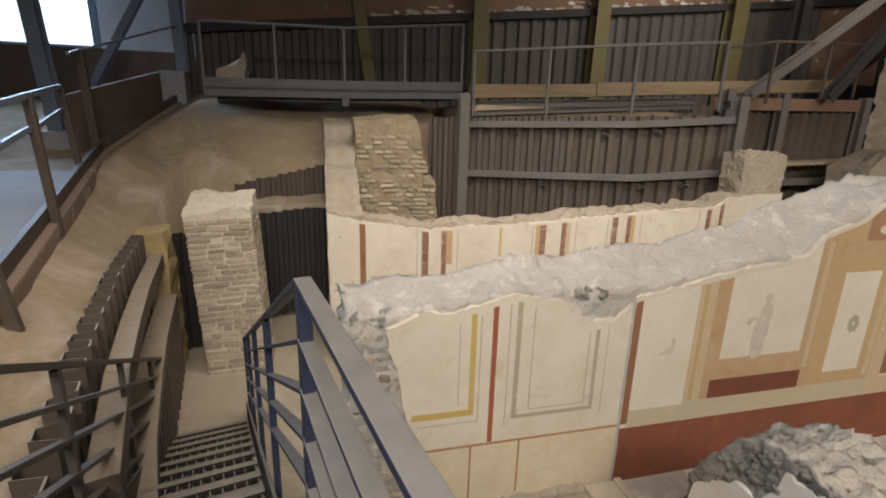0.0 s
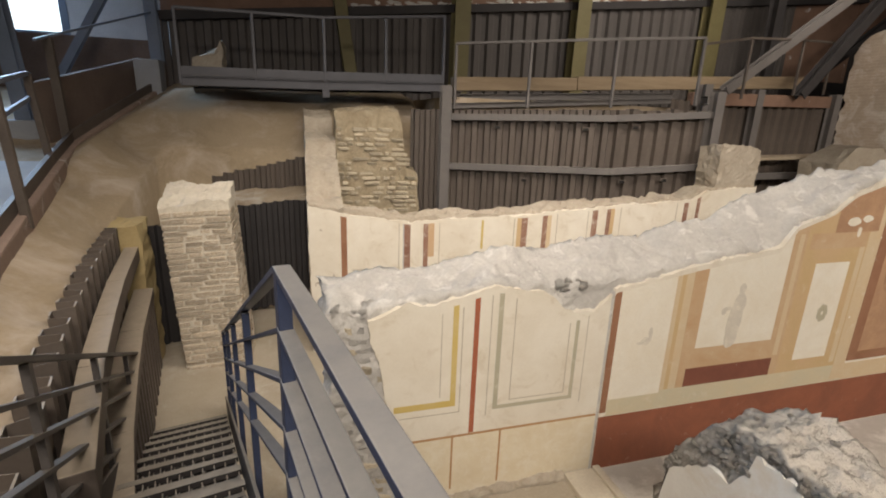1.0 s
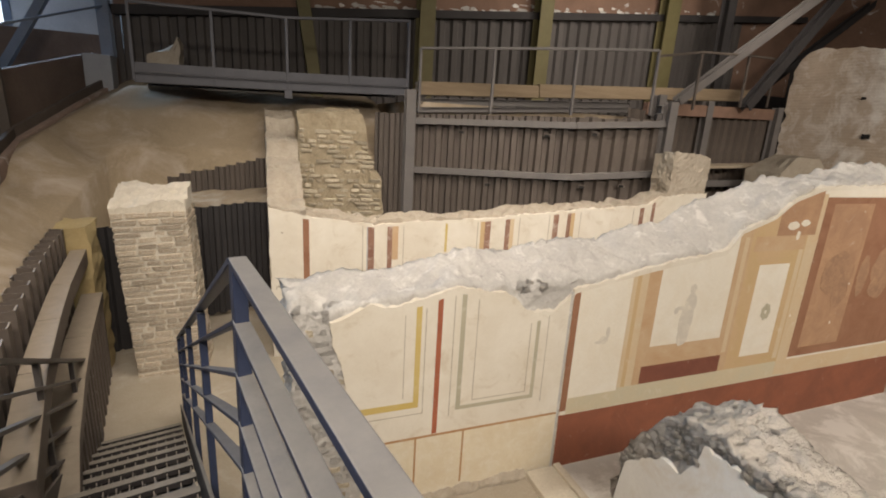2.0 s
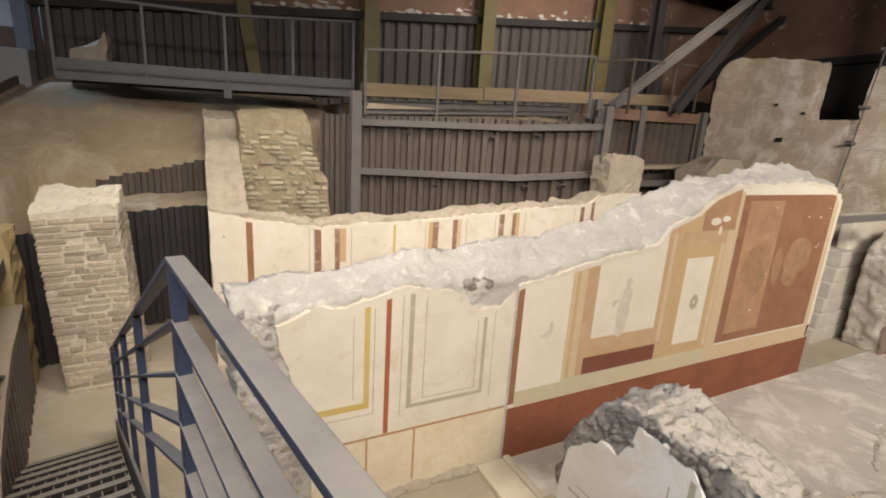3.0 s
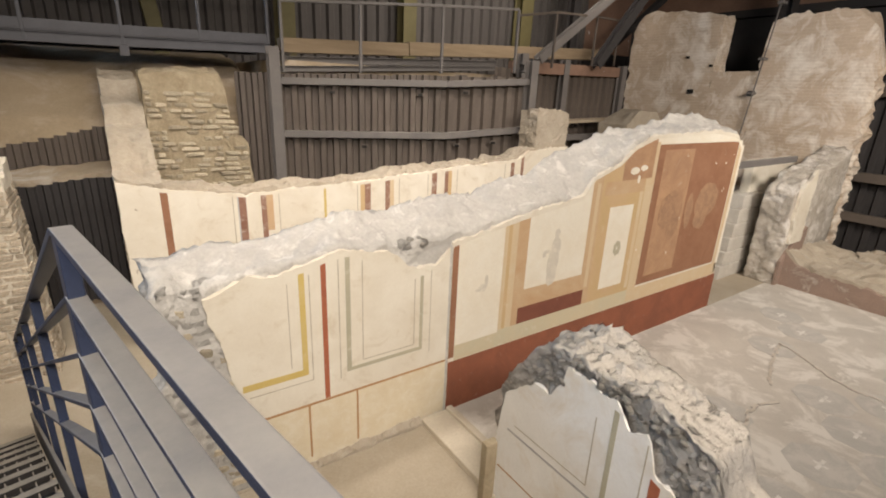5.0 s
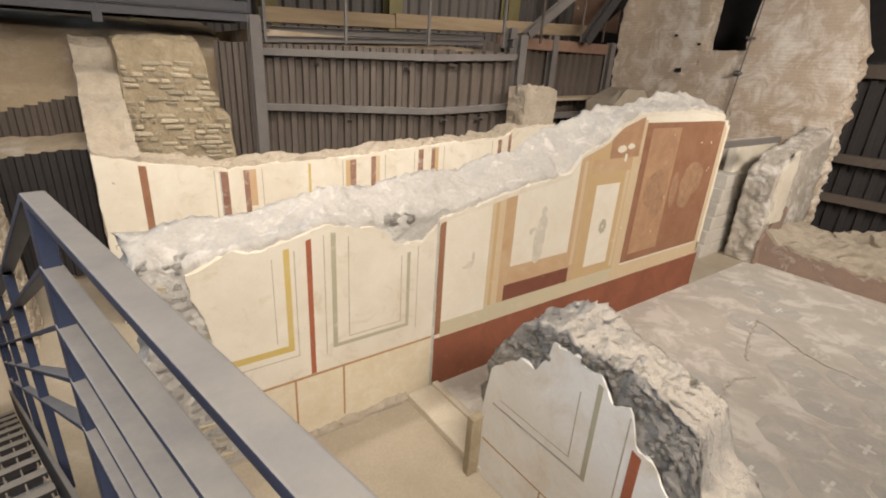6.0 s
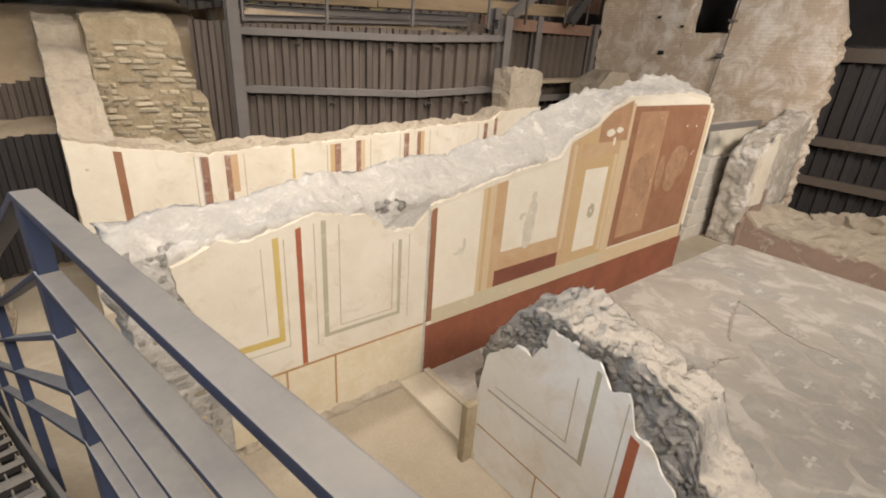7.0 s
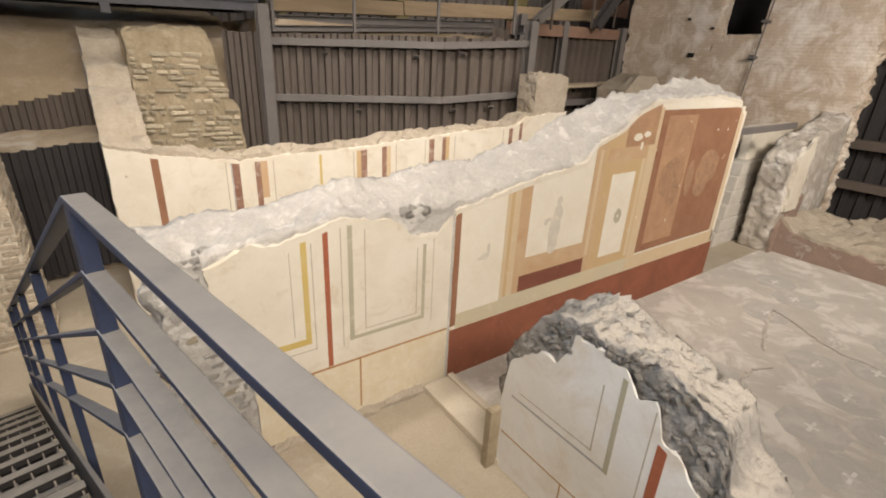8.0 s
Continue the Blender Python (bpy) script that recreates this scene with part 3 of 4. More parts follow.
def corridor_wall():
    w = thing("corridor_wall", "ruined wall with bright ivory fresco and narrow dark red and ochre bands", "ruined wall")
    part("masonry_core", ruin(-2.86, 5.5, 3.44, 3.95, -0.01, FRONT_B, [(x, z + 0.02) for x, z in FRONT_B], 0.08, 0.02, 0.07, (0.04, 0.04), 11.0), "mortar_warm", w, "warm beige broken mortar top")
    top = [(x, z - 0.03) for x, z in FRONT_B]
    (part("plaster", ruin(-2.88, 5.5, 3.4, 3.46, 0.0, top, top, 0.06, 0.0004, 0.03, (0.02, 0.02), 12.0, 1), "plaster", w, "bright ivory painted plaster"))

    def b(mat, x0, x1, z0=0.8, z1=2.8, layer=0):
        band(w, mat, x0, x1, z0, z1, layer, 3.4, top)
    b("frame_red", -2.41, -2.32, 0.9); b("purple", -1.43, -1.33); b("bluegrey", -1.45, -1.43, 1.0, 2.8, 1)
    b("purple", -1.12, -1.04); b("orange", -1.04, -0.94, 1.5); b("yellow", -0.14, -0.10, 1.6)
    b("purple", 0.58, 0.69); b("ochre", 0.50, 0.58); b("purple", 0.97, 1.06); b("beige", 1.06, 1.14)
    b("purple", 1.93, 2.04); b("purple", 2.22, 2.30); b("ochre", 2.30, 2.38); b("purple", 3.86, 3.96); b("purple", 4.14, 4.22)
    for x in (-1.52, -0.86, 0.44, 1.24, 1.84, 2.5, 3.7):
        b("thin", x, x + 0.015, 0.9)
    b("thin", -2.25, -1.5, 1.33, 1.345)
    return w


corridor_wall()
tagged(part("masonry_stump", ruin(4.55, 5.5, 3.46, 3.98, 2.3, [(4.3, 3.36), (4.5, 3.42), (5.5, 3.32)], [(4.3, 3.3), (5.5, 3.3)], 0.06, 0.012, 0.05, (0.05, 0.05), 15.0, None, 0.02), "mortar_warm"),
       "rough block of buff masonry standing on the corridor wall", "ruined wall")

# wall running back from the door jamb, with its stepped top
cw = tagged(part("cross_wall", turned(ruin(3.42, 7.2, 0.0, 0.52, -0.01, [(3.42, 2.36), (3.8, 2.42), (4.3, 2.8), (4.9, 2.98), (4.95, 3.2), (5.9, 3.35), (6.0, 3.62), (7.2, 3.75)],
            [(3.42, 2.36), (3.8, 2.42), (4.3, 2.8), (4.9, 2.98), (4.95, 3.2), (5.9, 3.35), (6.0, 3.62), (7.2, 3.75)], 0.08, 0.025, 0.06, (0.03, 0.03), 21.0),
            Matrix(((0, -1, 0, -2.36), (1, 0, 0, 0), (0, 0, 1, 0), (0, 0, 0, 1)))), "mortar_warm"), "buff ruined wall with a stepped broken top", "ruined wall")

rub = thing("rubble_wall", "low wall of rough yellowish stones in thick mortar", "ruined wall")
part("mortar_bed", ruin(-2.35, -0.85, 5.06, 5.5, 0.0, [(-2.35, 3.72), (-1.2, 3.78), (-1.12, 3.3), (-1.1, 2.75), (-0.85, 2.6)], [(-2.35, 3.8), (-1.2, 3.9), (-1.1, 2.8), (-0.85, 2.7)], 0.08, 0.03, 0.05, (0, 0.05), 23.0), "stone_bed", rub)

tagged(part("mortar_fillet", ruin(-2.1, -0.36, -0.07, 0.02, -0.01, [(-2.1, 0.01), (-1.2, 0.015), (-0.36, 0.03)], [(-2.1, 0.05), (-1.2, 0.06), (-0.36, 0.09)], 0.03, 0.02, 0.03, (0.05, 0.05), 91.0), "mortar_warm"), "rough dirty mortar fillet along the foot of the wall", "mortar")

# threshold and the short wall with a broken top
tagged(part("threshold", box(-0.36, -0.02, -1.34, -0.04, -0.02, 0.07, 0.015), "marble"), "long worn travertine door sill on the floor", "threshold")
tagged(part("threshold_lip", box(-0.02, 0.06, -1.34, -0.04, -0.02, 0.10, 0.012), "marble"), "narrow raised travertine lip of the door sill", "threshold")
TOP_C = [(-0.05, 1.0), (0.05, 1.35), (0.2, 1.55), (0.33, 1.75), (0.6, 1.86), (0.96, 1.88), (1.2, 1.9), (1.5, 1.85), (1.72, 1.75), (1.82, 1.4), (2.1, 1.25), (2.5, 1.0), (3.0, 0.8), (4.2, 0.5)]
BACK_C = [(-0.05, 1.2), (0.0, 1.47), (0.23, 1.72), (0.44, 1.88), (0.62, 1.95), (0.86, 1.95), (1.2, 1.88), (1.45, 1.79), (1.67, 1.70), (1.78, 1.45), (2.0, 1.26), (2.5, 1.0), (3.0, 0.8), (4.2, 0.5)]
TOP_CF = [(0.0, 0.75), (0.05, 1.2), (0.16, 1.3), (0.39, 1.47), (0.54, 1.51), (0.63, 1.63), (0.66, 1.78), (0.79, 1.8), (1.11, 1.74), (1.22, 1.69), (1.32, 1.71), (1.37, 1.6), (1.40, 1.44), (1.57, 1.38), (1.63, 1.28), (1.8, 1.1), (2.0, 0.95), (3, 0.6), (4.2, 0.4)]
ALONG_Y = Matrix(((0, 1, 0, -0.36), (-1, 0, 0, -1.28), (0, 0, 1, 0), (0, 0, 0, 1)))
sw = thing("short_wall", "broken rubble wall with pale painted plaster on one face", "ruined wall")
short_core = ruin(-0.03, 4.2, 0.03, 0.50, 0.0, TOP_C, BACK_C, 0.024, 0.03, 0.05, (0.10, 0.02), 31.0, None, 0.034)
for q in short_core.verts:
    if q.co.z < lerp(TOP_CF, q.co.x) + 0.05:
        q.co.y = max(q.co.y, 0.03)
smooth(part("masonry_core", turned(short_core, ALONG_Y), "rubble", sw, "dark grey rubble core with a pale crust"))
(part("plaster", turned(ruin(0.0, 4.2, 0.012, 0.028, 0.0, TOP_CF, TOP_CF, 0.03, 0.0004, 0.07, (0.02, 0.02), 33.0, 1), ALONG_Y), "plaster_grey", sw, "pale grey plaster with faded painted lines"))


def short_wall_band(mat, u0, u1, z0, z1, layer=0):
    ob = band(sw, mat, u0, u1, z0, z1, layer, 0.012, TOP_CF)
    ob.data.transform(ALONG_Y)


short_wall_band("brown", 0.04, 2.4, 0.42, 0.435)
short_wall_band("bluegrey", 0.12, 1.12, 0.865, 0.887); short_wall_band("green", 1.08, 1.12, 0.86, 2.0, 1); short_wall_band("thin", 0.95, 0.96, 0.96, 1.55); short_wall_band("thin", 0.2, 0.96, 0.955, 0.965)
short_wall_band("red", 1.40, 1.47, 0.3, 2.0, 1); short_wall_band("thin", 1.34, 1.35, 0.5, 1.6); short_wall_band("brown", 0.75, 0.765, 0.0, 0.42)
tagged(part("door_jamb", box(-0.47, -0.33, -1.30, -1.22, -0.01, 0.66, 0.01), "stone_bed"), "low upright brown stone slab of a door jamb", "door jamb")

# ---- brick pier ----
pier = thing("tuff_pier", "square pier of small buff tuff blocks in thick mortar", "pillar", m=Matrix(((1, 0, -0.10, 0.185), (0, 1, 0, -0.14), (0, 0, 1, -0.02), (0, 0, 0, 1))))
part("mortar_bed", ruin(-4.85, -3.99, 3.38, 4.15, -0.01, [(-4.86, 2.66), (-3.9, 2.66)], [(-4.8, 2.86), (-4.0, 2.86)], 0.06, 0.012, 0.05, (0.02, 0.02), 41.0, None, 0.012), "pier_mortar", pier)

# ---- earth bank ----


CURVE = [(-2.6, -4.06), (-1.23, -4.37), (0.0, -4.74), (1.0, -4.99), (2.0, -5.22), (3.45, -5.5)]


RIM_X = [(4.6, -6.48), (6.2, -6.83), (7.9, -6.5), (9.6, -6.17)]
RIM_Z = [(4.6, 2.86), (6.2, 3.08), (7.9, 3.66), (9.6, 4.2)]


def bank():
    bm = bmesh.new()
    x0, x1, y0, y1, s = -13.2, -0.3, -4.0, 9.8, 0.15
    nx, ny = round((x1 - x0) / s), round((y1 - y0) / s)

    def height(x, y):
        e = lerp([(-4, 2.2), (0.1, 2.25), (2.3, 2.4), (4.6, 2.7), (5.3, 3.1), (7.0, 3.6), (9.8, 4.0)], y)
        w = lerp([(-4, 2.02), (3.4, 2.02), (4.6, 2.2), (6.0, 2.6)], y)
        p = lerp(CURVE, y)
        a = lerp([(lerp([(0.1, -5.36), (2.3, -5.94), (4.6, -6.48)], y), e), (p, w)], x)
        n = lerp([(5.6, 2.55), (6.2, 2.8), (7.2, 3.6), (8.2, 4.1), (10, 4.3)], y)
        k = min(1, max(0, (y - 3.6) / 2.6))
        h = a * (1 - k) + max(n, a) * k
        if y > 4.6:
            ex, ez = lerp(RIM_X, y), lerp(RIM_Z, y)
            h = min(h, ez - 0.16 + max(0.0, x - ex) * 0.55)
        return h + 0.06 * fbm(x, y, 0, 0.8) + 0.03 * fbm(x, y, 2, 3)

    v = {}
    for i in range(nx + 1):
        for j in range(ny + 1):
            x, y = x0 + i * s, y0 + j * s
            rim = lerp(CURVE, y) - 0.01
            if rim < x < rim + s and y < 6.3:
                x = rim
            if x <= rim or y >= 6.3:
                v[i, j] = bm.verts.new((x, y, height(x, y)))
    for i in range(nx):
        for j in range(ny):
            q = [v.get(k) for k in ((i, j), (i + 1, j), (i + 1, j + 1), (i, j + 1))]
            if all(q):
                bm.faces.new(q)
    edges = [e for e in bm.edges if e.is_boundary]
    r = bmesh.ops.extrude_edge_only(bm, edges=edges)
    for q in r["geom"]:
        if isinstance(q, bmesh.types.BMVert):
            q.co.z = -0.1
    return smooth(tagged(part("earth_bank", bm, "earth"), "bare brown earth bank sloping up behind the ruins", "earth bank", kind="structure"))


bank()

# ---- sheet piling ----
mid = thing("sheet_pile_wall", "dark steel sheet pile wall with horizontal walers and posts", "retaining wall")
PLINE = [(-0.75, 6.25), (-0.1, 6.1), (3.0, 4.75), (4.9, 4.35)]
sheet_piles(mid, PLINE, 0.0, 3.85, 0.26, 0.09, lift=lambda x, y: 0.034 * x)
for zs, w, h in (((3.70, 3.785, 3.92), 0.16, 0.13), ((2.71, 2.75, 2.90), 0.14, 0.13)):
    for (xa, ya), (xb, yb), za, zb in zip(PLINE[1:], PLINE[2:], zs, zs[1:]):
        part("waler", bar((xa - 0.02, ya - 0.16, za), (xb + 0.02, yb - 0.16, zb), w, h, 0.008), "steel_far", mid)
for x, y, z in ((0.912, 5.55, 3.528), (2.515, 4.852, 3.552), (3.43, 4.52, 3.632), (1.474, 5.306, 2.485), (3.30, 4.56, 2.545), (4.1, 4.31, 2.61)):
    turn = pose(x, y, z, 0, 0, -23)
    part("lifting_hole", turned(box(-0.05, 0.05, -0.012, 0.03, -0.025, 0.025, 0.004), turn), "black", mid, "small dark block standing in for the shade in a lifting hole")
    for x0, x1, z0, z1 in ((-0.07, 0.07, 0.026, 0.045), (-0.07, -0.051, -0.03, 0.025), (0.051, 0.07, -0.03, 0.025)):
        part("hole_rim", turned(box(x0, x1, -0.02, 0.03, z0, z1, 0.003), turn), "pile", mid)
part("post", h_section((-0.12, 5.86, 0), (-0.12, 5.86, 4.3), 0.2, 0.2, 0.015, (0, 1, 0)), "steel_far", mid)
part("post", h_section((4.9, 4.12, 2.0), (4.9, 4.12, 4.35), 0.2, 0.2, 0.015, (0, 1, 0)), "steel_far", mid)

behind = thing("sheet_pile_wall", "dark curved sheet piling behind the doorway with an earth ledge and lower sheets blackened for shade", "retaining wall")
sheet_piles(behind, [(-4.6, 6.12), (-3.6, 6.1), (-2.9, 6.0)], 0.0, 2.5, 0.2, 0.05, "pile", lift=lambda x, y: 0.245 * (x + 4.485))
part("ledge", ruin(-5.2, -2.9, 5.4, 6.0, 0.0, [(-5.2, 1.98), (-2.9, 2.2)], [(-5.2, 2.1), (-2.9, 2.3)], 0.15, 0.02, 0.03, (0, 0), 51.0), "earth_grey", behind)
# Lower row nearly black: the shade of the recess is put into its colour.
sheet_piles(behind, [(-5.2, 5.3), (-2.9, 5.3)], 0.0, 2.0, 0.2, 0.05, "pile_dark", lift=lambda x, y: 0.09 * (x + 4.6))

# Added near-black sheets standing in for the deep shade beside the pier.
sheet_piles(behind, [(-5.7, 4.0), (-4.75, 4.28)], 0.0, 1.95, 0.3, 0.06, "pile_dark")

west = thing("sheet_pile_wall", "brown sheet piling beside the stairs with two box-beam walers", "retaining wall")
for (ya, xa), (yb, xb) in zip(CURVE, CURVE[1:]):
    n = max(1, round(math.hypot(xb - xa, yb - ya) / 0.30))
    sheet_piles(west, [(xa, ya), (xb, yb)], 0.0, 2.1, math.hypot(xb - xa, yb - ya) / n, 0.14, "pile_lit_dusty")
    if yb > -1.0:
        part("waler", bar((xa + 0.27, ya, 1.72), (xb + 0.27, yb, 1.72), 0.17, 0.2, 0.01), "pile_lit_dusty", west)
        part("waler", bar((xa + 0.35, ya, 1.14), (xb + 0.35, yb, 1.14), 0.24, 0.14, 0.01), "pile_lit_dusty", west)
        sheet_piles(west, [(xa + 0.40, ya), (xb + 0.40, yb)], 0.0, 1.1, 0.25, 0.06, "pile_lit_dusty")
tagged(part("wall_end", ruin(-5.5, -5.1, 3.45, 3.9, 0, [(-5.5, 2.1), (-5.1, 2.1)], [(-5.5, 2.15), (-5.1, 2.15)], 0.1, 0.03, 0.04, (0.04, 0.04), 55.0), "ochre_plaster"), "yellowish plastered wall stump beside the pier", "ruined wall")

# ---- metal stairs ----
STAIR = pose(-2.962, -2.56, 0, 0, 0, 12.0)
DECK, RUN, STEPS, WIDE = 2.25, 4.72, 13, 0.84
RISE, GO = DECK / STEPS, RUN / STEPS
stairs = thing("metal_staircase", "grey metal staircase with perforated treads", "staircase", m=STAIR)


def tread_mesh():
    bm = bmesh.new()
    w = WIDE - 0.09
    d = 0.30
    add_box(bm, -w / 2, w / 2, -d, -d + 0.035, -0.04, 0)
    add_box(bm, -w / 2, w / 2, -0.05, 0.0, -0.04, 0)
    for i in range(11):
        x = -w / 2 + (w - 0.02) * i / 10
        add_box(bm, x, x + 0.008, -d + 0.035, -0.05, -0.035, -0.014)
    add_box(bm, -w / 2, w / 2, -0.175, -0.145, -0.037, -0.002)
    bmesh.ops.recalc_face_normals(bm, faces=bm.faces)
    me = bpy.data.meshes.new("tread")
    bm.to_mesh(me)
    bm.free()
    me.materials.append(M["steel_tread"])
    return me


TREAD = tread_mesh()
for i in range(STEPS):
    ob = new("tread", TREAD)
    ob.parent = stairs
    ob.matrix_local = pose(-WIDE / 2, 0.0 + GO * i + 0.0, DECK - RISE * i)
for x in (-0.02, -WIDE + 0.02):
    part("stringer", bar((x, -0.05, DECK - 0.06), (x, RUN, -0.02 + 0.08), 0.02, 0.24, 0.003), "steel_tread", stairs)
# Added dark sheet: gives the tread holes the shade of the space below.
part("soffit", bar((-WIDE / 2, 0.1, DECK - 0.26), (-WIDE / 2, RUN - 0.25, -0.02 + 0.05), WIDE - 0.1, 0.01, 0.002), "pile_dark", stairs, "added dark sheet standing in for the shade under the treads")
deck = thing("metal_platform", "grey metal grating platform at the head of the stairs", "platform", m=STAIR)
for i in range(9):
    ob = new("deck_grating", TREAD)
    ob.parent = deck
    ob.matrix_local = pose(-WIDE / 2, -0.31 - 0.305 * i, DECK)
for x in (-0.02, -WIDE + 0.02):
    part("edge_beam", bar((x, -3.1, DECK - 0.08), (x, -0.05, DECK - 0.08), 0.03, 0.2, 0.003), "steel", deck)
    for y in (-2.9, -0.2):
        part("support_post", bar((x, y, 0), (x, y, DECK - 0.18), 0.08, 0.08, 0.004, (0, 1, 0)), "steel", deck)


def railing(x, mat, lab, hr=1.06, heavy=0.0):
    r = thing("stair_railing", lab, "railing", "railings of the stairs", m=STAIR)
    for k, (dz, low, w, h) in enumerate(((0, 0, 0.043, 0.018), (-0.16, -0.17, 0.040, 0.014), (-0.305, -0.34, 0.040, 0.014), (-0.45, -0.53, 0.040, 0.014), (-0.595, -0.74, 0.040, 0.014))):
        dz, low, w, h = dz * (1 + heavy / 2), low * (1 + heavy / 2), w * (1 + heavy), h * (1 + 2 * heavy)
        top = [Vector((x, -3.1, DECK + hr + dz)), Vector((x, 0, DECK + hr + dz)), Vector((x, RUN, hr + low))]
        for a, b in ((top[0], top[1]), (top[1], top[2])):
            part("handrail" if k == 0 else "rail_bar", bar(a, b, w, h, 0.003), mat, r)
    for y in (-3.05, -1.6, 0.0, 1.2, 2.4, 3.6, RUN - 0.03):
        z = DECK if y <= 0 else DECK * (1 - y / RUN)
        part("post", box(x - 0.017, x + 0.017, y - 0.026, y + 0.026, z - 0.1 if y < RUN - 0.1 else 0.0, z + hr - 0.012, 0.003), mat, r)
    return r


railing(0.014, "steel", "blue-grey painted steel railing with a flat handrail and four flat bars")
railing(-WIDE, "steel_warm_shade", "painted steel railing toned brown-grey for warm shade, with a flat handrail and four flat bars", 0.975, 0.32)

# ---- footbridge and the railing on the sheet piles ----


def post_rail(name, label, pts, high, posts, mat="steel_far", mids=(), group=""):
    """A railing whose handrail follows pts (feet, as x, y, z); posts stand at the given fractions of each stretch."""
    r = thing(name, label, "railing", group)
    up = Vector((0, 0, high))
    for a, b in zip(pts, pts[1:]):
        a, b = Vector(a), Vector(b)
        part("handrail", bar(a + up, b + up, 0.05, 0.05, 0.006), mat, r)
        for h in mids:
            part("rail_bar", bar(a + Vector((0, 0, h)), b + Vector((0, 0, h)), 0.035, 0.035, 0.004), mat, r)
        for f in posts:
            if f == 0.0 and tuple(a) != tuple(Vector(pts[0])):
                continue
            p = a.lerp(b, f)
            part("post", bar(p, p + up, 0.05, 0.05, 0.005, (0, 1, 0)), mat, r)
    return r


bridge = thing("footbridge", "dark grey steel footbridge with a plate deck", "footbridge")
BR = [(-5.05, 6.57, 4.17), (-2.43, 6.6, 4.22), (0.04, 6.6, 4.30)]
BRIDGE_RAIL = [(-5.05, 6.57, 4.12), (-2.43, 6.6, 4.17), (0.02, 6.6, 4.40)]
for a, b in zip(BR, BR[1:]):
    a, b = Vector(a), Vector(b)
    part("edge_beam", h_section(a, b, 0.10, 0.16, 0.012), "steel_bridge", bridge)
    part("edge_beam", h_section(a + Vector((0, 1.1, 0)), b + Vector((0, 1.1, 0)), 0.10, 0.16, 0.012), "steel_bridge", bridge)
    part("deck_plate", bar(a + Vector((0, 0.55, 0.10)), b + Vector((0, 0.55, 0.10)), 1.16, 0.02, 0.003), "steel_bridge", bridge)
    part("toe_board", bar(a + Vector((0, 0.0, 0.19)), b + Vector((0, 0.0, 0.19)), 0.012, 0.15, 0.002), "steel_bridge", bridge)
part("bracket", box(-2.5, -2.36, 6.5, 6.7, 3.99, 4.16, 0.006), "steel_bridge", bridge)
post_rail("bridge_railing", "thin grey steel railing of the footbridge", BRIDGE_RAIL, 1.3, (0.0, 0.5, 1.0), "steel_bridge")
post_rail("pile_railing", "thin grey steel railing fixed on the sheet piles", [(0.1, 5.96, 3.86), (1.45, 5.37, 3.92), (2.93, 4.72, 3.985), (4.6, 4.36, 4.08)], 1.25, (0.0, 1.0))
post_rail("pile_railing", "thin rusty steel railing behind the masonry stump", [(4.75, 4.5, 4.0), (6.4, 5.0, 4.3), (8.6, 5.6, 4.5), (10.1, 6.0, 4.6)], 1.25, (1.0,), "pile")
tagged(part("timber_beam", bar((0.25, 6.65, 4.39), (3.2, 6.65, 4.53), 0.3, 0.28, 0.012), "timber"), "long squared timber beam lying behind the railing", "beam", "timber beams")
tagged(part("timber_beam", bar((3.22, 6.65, 4.55), (10.15, 6.65, 4.93), 0.3, 0.3, 0.012), "timber"), "long squared timber beam lying behind the railing", "beam", "timber beams")
tagged(part("steel_beam", h_section((0.2, 6.3, 4.10), (5.7, 6.3, 4.38), 0.2, 0.14), "steel_far"), "grey steel beam lying under the timber", "beam", "beams on the shelf")
tagged(part("steel_beam", h_section((0.0, 6.08, 3.92), (5.5, 6.08, 4.25), 0.14, 0.11), "steel_far"), "grey steel beam along the pile heads", "beam", "beams on the shelf")
tagged(part("pile_shelf", box(0.0, 11.0, 6.15, 9.8, 3.6, 4.1), "earth"), "earth shelf behind the sheet piles", "ground", kind="structure")
for a, b in (((-0.05, 5.9, 4.15), (0.35, 6.35, 4.15)), ((4.75, 4.2, 4.2), (5.15, 4.75, 4.2))):
    tagged(part("steel_bracket", h_section(a, b, 0.12, 0.16, 0.012), "steel_far"), "short grey steel bracket on a post head", "bracket", "post brackets")

east_piles = thing("sheet_pile_wall", "brown sheet piling with a rusty red waler and grey posts", "retaining wall")
sheet_piles(east_piles, [(5.1, 5.6), (7.6, 6.0), (10.9, 6.1)], 0.0, 4.25, 0.30, 0.09)
part("waler", bar((5.6, 5.62, 4.3), (10.6, 5.98, 4.42), 0.16, 0.28, 0.01), "redwall", east_piles, "rusty red steel waler")
part("ledge", bar((6.3, 5.5, 2.95), (10.9, 5.75, 3.08), 0.5, 0.08, 0.01), "earth_grey", east_piles)
part("waler", bar((6.3, 5.3, 2.55), (10.9, 5.6, 2.6), 0.14, 0.16, 0.01), "steel_far", east_piles)
for x, y in ((5.75, 5.35), (7.7, 5.75), (10.3, 5.8)):
    part("post", h_section((x, y, 0.0), (x, y, 4.6), 0.2, 0.2, 0.015, (0, 1, 0)), "steel_far", east_piles)

